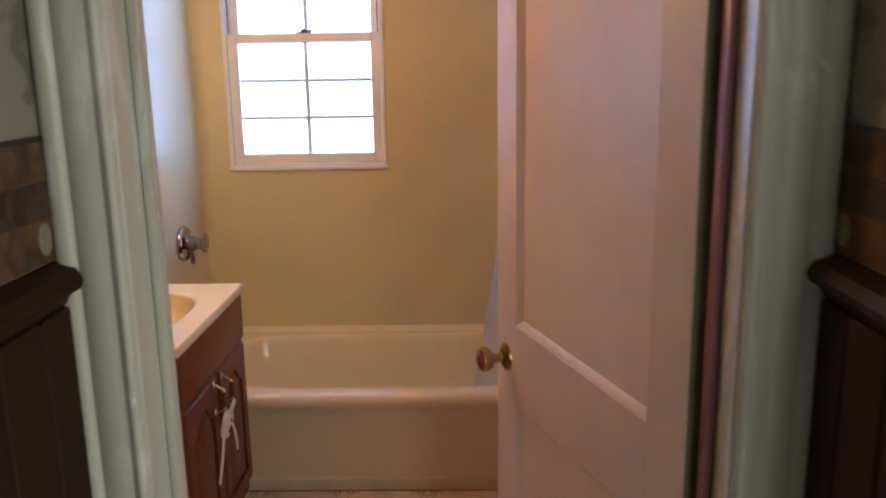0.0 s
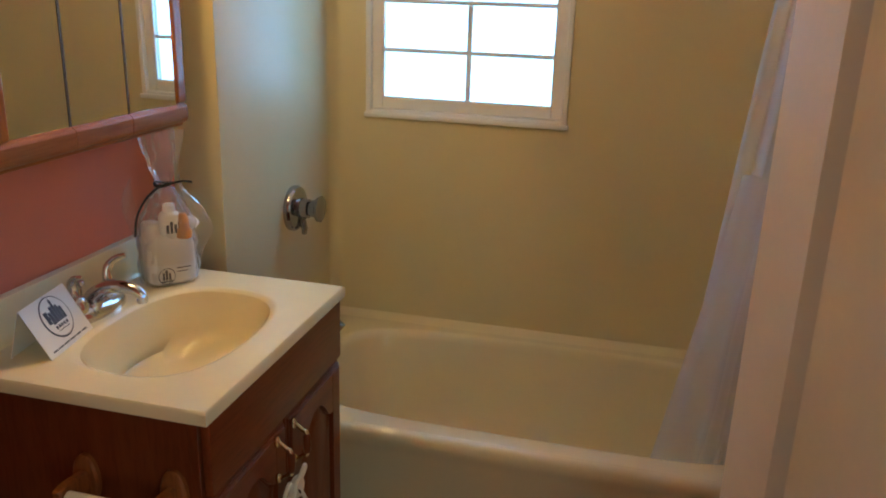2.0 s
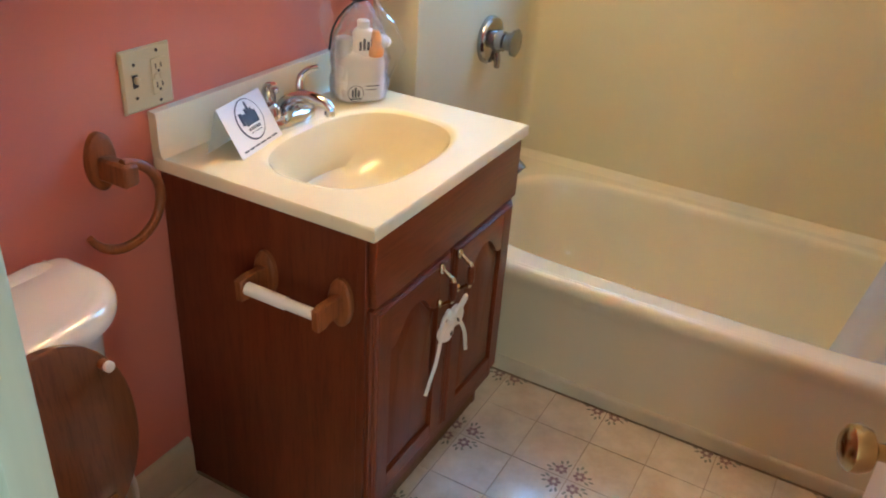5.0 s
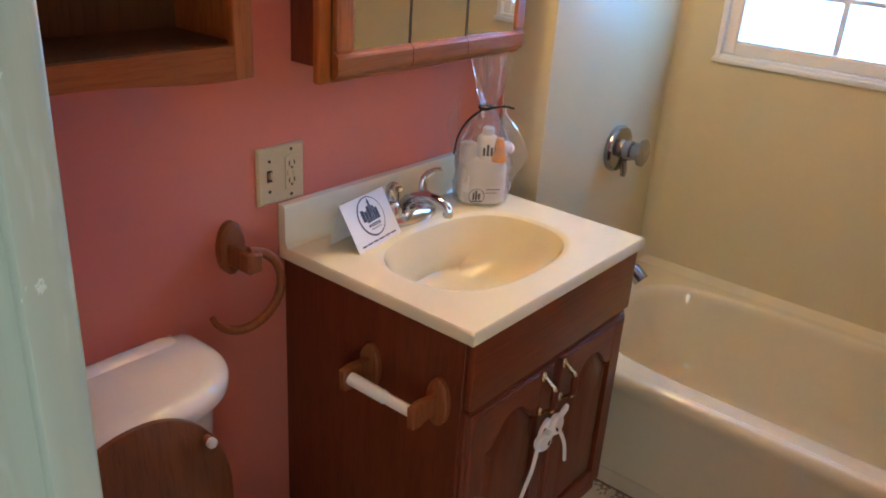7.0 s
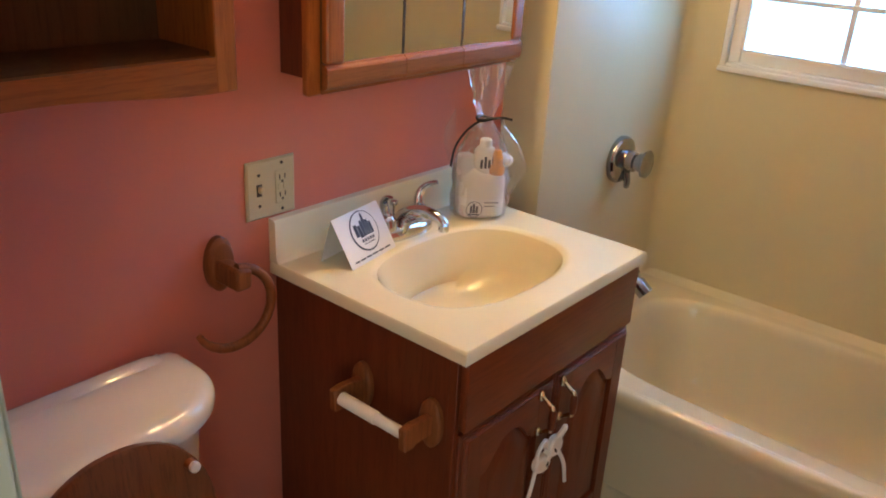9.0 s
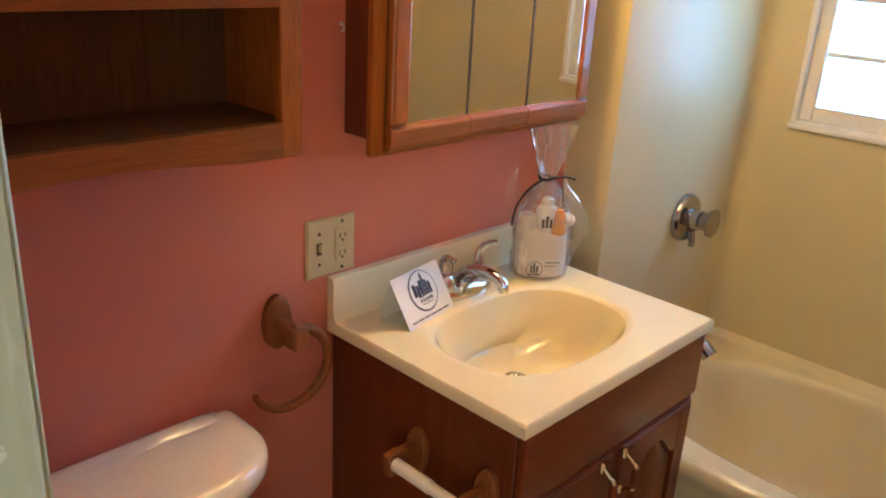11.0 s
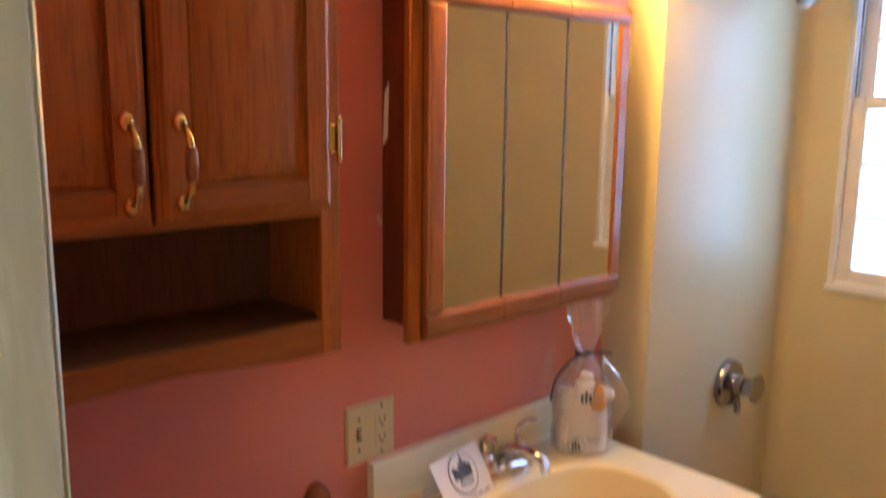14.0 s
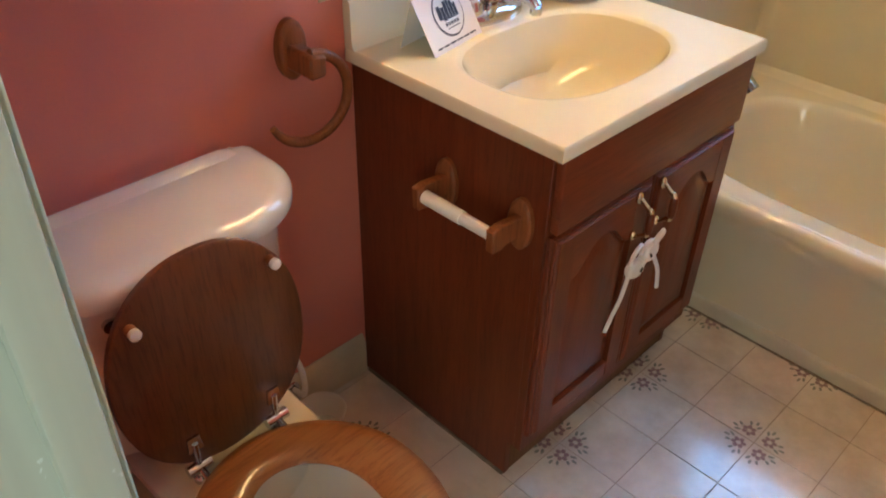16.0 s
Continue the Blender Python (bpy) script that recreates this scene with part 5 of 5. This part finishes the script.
# ---- toilet ----
def toilet():
    cy = -0.478
    t = thing("toilet", (0.30, cy, GROUND), "almond porcelain toilet with raised dark wooden seat lid", "toilet")
    def put(name, bm, *rest, k=0.909, **more):
        """A part, its heights counted from the floor and brought to the toilet's true height."""
        bmesh.ops.transform(bm, verts=bm.verts, matrix=Matrix.Translation((0, 0, GROUND)) @ Matrix.Diagonal((1, 1, k, 1)))
        return part(name, bm, *rest, **more)
    def dshape(x0, x1, hw, r, z, d=0.0, n=44):
        """Plan of tank and lid: straight back, strongly rounded front corners."""
        q0 = 0.020
        pts = [(x0 + d + q0, cy - hw + d, z), (x0 + d + 0.3 * q0, cy - hw + d + 0.3 * q0, z), (x0 + d, cy - hw + d + q0, z), (x0 + d, cy + hw - d - q0, z), (x0 + d + 0.3 * q0, cy + hw - d - 0.3 * q0, z), (x0 + d + q0, cy + hw - d, z)]
        rr = max(0.01, r - d)
        for k in range(n // 2 + 1):
            q = math.pi / 2 * k / (n // 2)
            pts.append((x1 - d - rr + rr * math.sin(q), cy + hw - d - rr * 1.15 + rr * 1.15 * math.cos(q), z))
        for k in range(n // 2 + 1):
            q = math.pi / 2 * k / (n // 2)
            pts.append((x1 - d - rr + rr * math.cos(q), cy - hw + d + rr * 1.15 - rr * 1.15 * math.sin(q), z))
        return pts
    put("tank", loft([dshape(0.018, 0.190, 0.200, 0.100, 0.395), dshape(0.018, 0.200, 0.212, 0.115, 0.55), dshape(0.014, 0.206, 0.222, 0.125, 0.752)]), PORCELAIN, t, angle=50)
    lid = [(0.745, 0.008), (0.747, 0.001), (0.752, 0.0), (0.762, 0.0)]
    lid += [(0.762 + 0.028 * math.sin(q), 0.036 * (1 - math.cos(q))) for q in (math.pi / 2 * k / 9 for k in range(1, 10))]
    lid += [(0.7903, 0.038), (0.7904, 0.042)]
    ridge = [(0.010, 0.760), (0.014, 0.784), (0.022, 0.7955), (0.030, 0.7995), (0.036, 0.7995), (0.041, 0.7980), (0.046, 0.7955), (0.051, 0.7925), (0.056, 0.7885), (0.060, 0.780)]
    def ridge_ring(y, k):
        return [(x, y, 0.785 + (z - 0.785) * k) for x, z in ridge]
    rolls = loft([ridge_ring(cy + s * w, k) for s, w, k in ((-1, 0.206, 0.05), (-1, 0.195, 0.6), (-1, 0.175, 0.95), (-1, 0.15, 1), (1, 0.15, 1), (1, 0.175, 0.95), (1, 0.195, 0.6), (1, 0.206, 0.05))])
    put("tank_lid", join(loft([dshape(0.004, 0.228, 0.245, 0.135, z, d) for z, d in lid]), rolls), PORCELAIN, t, angle=50)
    put("flush_lever", join(lathe([(0.012, 0), (0.012, 0.008)], (0.198, cy - 0.12, 0.70), (1, 0, 0), 16), tube([(0.208, cy - 0.12, 0.70), (0.214, cy - 0.09, 0.698), (0.214, cy - 0.06, 0.694)], 0.006)), CHROME, t, "chrome flush lever")
    def egg(cx, a, b, z, n=48, back=0.80):
        out = []
        for i in range(n):
            q = 2 * math.pi * i / n
            k = math.cos(q)
            out.append((cx + (a if k > 0 else a * back) * k, cy + b * math.sin(q), z))
        return out
    cx = 0.455
    rings = [egg(0.40, 0.20, 0.115, 0.0), egg(0.40, 0.195, 0.11, 0.03), egg(0.40, 0.17, 0.10, 0.12), egg(0.42, 0.18, 0.12, 0.22), egg(0.445, 0.215, 0.16, 0.30), egg(cx, 0.235, 0.180, 0.355), egg(cx, 0.240, 0.184, 0.380), egg(cx, 0.236, 0.180, 0.388), egg(cx, 0.20, 0.145, 0.388), egg(cx, 0.185, 0.132, 0.375), egg(cx, 0.17, 0.12, 0.32), egg(0.46, 0.12, 0.085, 0.24), egg(0.46, 0.06, 0.045, 0.20)]
    put("bowl", loft(rings), PORCELAIN, t, angle=60, k=0.87)
    put("deck", loft([[(x0 + 0.0, cy - h + d, z), (x0, cy + h - d, z), (0.345, cy + h - d - 0.01, z), (0.345, cy - h + d + 0.01, z)] for x0, h, z, d in ((0.02, 0.115, 0.26, 0), (0.02, 0.150, 0.385, 0), (0.022, 0.150, 0.392, 0.004), (0.024, 0.15, 0.394, 0.010))]), PORCELAIN, t, k=0.825)
    put("water", loft([egg(0.46, 0.135, 0.095, 0.262), egg(0.46, 0.135, 0.095, 0.264)]), WATER, t, k=0.87)
    # seat ring on the bowl
    def seat_ring(a, b, z, n=56):
        return egg(0.482, a, b, z, n, 0.86)
    rim = [(0.226, 0.183, 0.398), (0.233, 0.188, 0.405), (0.231, 0.186, 0.414), (0.214, 0.170, 0.420), (0.172, 0.130, 0.420), (0.146, 0.104, 0.415), (0.138, 0.097, 0.406), (0.143, 0.102, 0.398)]
    put("seat", loft([seat_ring(a, b, z) for a, b, z in rim], wrap=True), SEATRING, t, "varnished oak toilet seat ring", angle=60, k=0.87)
    # raised lid, leaning on the tank
    lean = math.radians(3.5)
    ca, sa = math.cos(lean), math.sin(lean)
    def lid_pt(h, w, d):
        return (0.270 - sa * h + ca * d, cy + w, 0.438 + ca * h + sa * d)
    def lid_ring(k, d, n=56):
        out = []
        for i in range(n):
            q = 2 * math.pi * i / n
            c, s = math.cos(q), math.sin(q)
            hh = 0.156 + (0.192 * k if s > 0 else 0.188 * k) * math.copysign(abs(s) ** 0.92, s)
            out.append(lid_pt(hh, -0.006 + 0.160 * k * math.copysign(abs(c) ** 0.92, c), d))
        return out
    lidp = part("seat_lid", loft([lid_ring(0.975, -0.018), lid_ring(1, -0.014), lid_ring(1, -0.004), lid_ring(0.97, 0.0)]), SEATWOOD, t, "dark walnut-stained wooden seat lid", angle=50)
    for w in (-0.112, 0.112):
        p = Vector(lid_pt(0.277, w - 0.003, 0.0))
        ax = Vector((ca, 0, sa))
        bmp = part("bumper", lathe([(0.0085, 0), (0.0085, 0.013)], p, ax, 14), HOLDERWOOD, lidp)
        part("bumper_tip", lathe([(0.0088, 0.013), (0.0088, 0.020), (0.006, 0.022)], p, ax, 14), RUBBER, bmp, "white rubber tip")
    for w in (-0.073, 0.073):
        base = Vector((0.270, cy + w, GROUND + 0.325))
        part("hinge", join(
            lathe([(0.013, 0), (0.012, 0.008), (0.007, 0.012), (0.007, 0.026)], base, n=16),
            tube([base + Vector((0.0, -0.020, 0.030)), base + Vector((0.0, 0.020, 0.030))], 0.0105, 16),
            tube([base + Vector((0, 0, 0.030)), Vector(lid_pt(0.028, w, 0.004))], 0.0055, 10),
            loft([[lid_pt(h, w + u, dd) for h, u in ((0.012, -0.013), (0.012, 0.013), (0.040, 0.010), (0.040, -0.010))] for dd in (0.0, 0.005)]),
            tube([base + Vector((0, 0, 0.030)), base + Vector((0.035, 0, 0.024))], 0.006, 10)), CHROME, t, "chrome seat hinge")
    put("deck_mark", join(*[box(0.300, 0.308, cy - 0.022 + 0.009 * k, cy - 0.016 + 0.009 * k, 0.3945, 0.3950, 0) for k in range(5)]), SLOT, t, k=0.825)
    # water supply and floor items
    s = thing("supply_hose", (0.05, -0.26, 0.15), "white flexible water supply hose behind the toilet", "hose")
    part("hose", tube(smooth_path([(0.12, -0.300, 0.430), (0.118, -0.268, 0.36), (0.105, -0.240, 0.28), (0.075, -0.222, 0.18), (0.020, -0.212, 0.145)]), 0.0065, 10), PLASTIC, s)
    part("stop_valve", join(lathe([(0.016, 0), (0.016, 0.004)], (0.015, -0.212, 0.145), (1, 0, 0), 16), lathe([(0.008, 0), (0.008, 0.03)], (0.015, -0.212, 0.145), (1, 0, 0), 12)), CHROME, s)
    b = thing("waste_bag", (0.088, -0.190, GROUND), "small white plastic tub on the floor beside the toilet", "tub")
    part("tub", lathe([(0.034, 0.0), (0.039, 0.004), (0.050, 0.060), (0.053, 0.064), (0.051, 0.066), (0.047, 0.060), (0.036, 0.007)], (0.088, -0.190, GROUND), n=28), PLASTIC, b)


toilet()


# ---- floor tiles, last ----
def tiles():
    px, py, ox, oy = 0.1490, 0.1550, 0.4740, 0.1570
    x_lo, x_hi, y_lo, y_hi = 0.0, EAST, SOUTH - 0.0, 0.780
    g, th = 0.0009, 0.0020
    def slab(w, h):
        bm = bmesh.new()
        o = [(0, 0), (w, 0), (w, h), (0, h)]
        i = [(0.0008, 0.0008), (w - 0.0008, 0.0008), (w - 0.0008, h - 0.0008), (0.0008, h - 0.0008)]
        a = [bm.verts.new((x, y, -th)) for x, y in o]
        b = [bm.verts.new((x, y, -0.0005)) for x, y in o]
        c = [bm.verts.new((x, y, 0)) for x, y in i]
        for p, q in ((a, b), (b, c)):
            for k in range(4):
                bm.faces.new((p[k], p[(k + 1) % 4], q[(k + 1) % 4], q[k]))
        bm.faces.new(c)
        return bm
    full = mesh_of("tile", slab(px - 2 * g, py - 2 * g), TILE, 20)
    bm = bmesh.new()
    def oval(cx, cy, a, b, turn, mat, n=8):
        c, s = math.cos(turn), math.sin(turn)
        f = bm.faces.new([bm.verts.new((cx + a * math.cos(q) * c - b * math.sin(q) * s, cy + a * math.cos(q) * s + b * math.sin(q) * c, 0.0004)) for q in (2 * math.pi * k / n for k in range(n))])
        f.material_index = mat
    d = 0.0225
    for k in range(6):
        q = 2 * math.pi * k / 6 + 0.3
        oval(d + 0.0100 * math.cos(q), d + 0.0100 * math.sin(q), 0.0058, 0.0050, q, 0, 8)
    for cx, cy, a, turn in ((0.043, 0.010, 0.0066, -0.4), (0.010, 0.043, 0.0066, 1.97), (0.044, 0.029, 0.0056, 0.55), (0.029, 0.044, 0.0056, 1.02), (0.051, 0.018, 0.0060, 0.1), (0.018, 0.051, 0.0060, 1.47)):
        oval(cx, cy, a * 1.1, 0.0031, turn, 1)
    flower = mesh_of("flower_print", bm, [FLOWER, LEAFPRINT])
    for i in range(-4, 9):
        for j in range(-7, 5):
            x0, y0 = ox + px * i + g, oy + py * j + g
            x1, y1 = x0 + px - 2 * g, y0 + py - 2 * g
            cx0, cx1, cy0, cy1 = max(x0, x_lo), min(x1, x_hi), max(y0, y_lo), min(y1, y_hi)
            if cx1 - cx0 < 0.006 or cy1 - cy0 < 0.006:
                continue
            whole = cx1 - cx0 > px - 2.5 * g and cy1 - cy0 > py - 2.5 * g
            ob = new("tile", full if whole else mesh_of("tile", slab(cx1 - cx0, cy1 - cy0), TILE, 20))
            ob.location, ob.parent = (cx0, cy0, GROUND), FLOOR
            if i % 2 == 0:
                mx, sx = x0 - g, 1
            else:
                mx, sx = x1 + g, -1
            my, sy = (y0 - g, 1) if j % 2 == 0 else (y1 + g, -1)
            if mx + sx * 0.07 > x_lo + 0.01 and mx + sx * 0.07 < x_hi and x_lo < mx < x_hi and y_lo < my < y_hi:
                pr = new("flower_print", flower)
                pr.parent = ob
                pr.location, pr.scale = (mx - cx0, my - cy0, 0.0), (1.08, 1.08, 1.0)
                pr.rotation_euler = (0, 0, {(1, 1): 0, (-1, 1): math.pi / 2, (-1, -1): math.pi, (1, -1): -math.pi / 2}[(sx, sy)])


tiles()
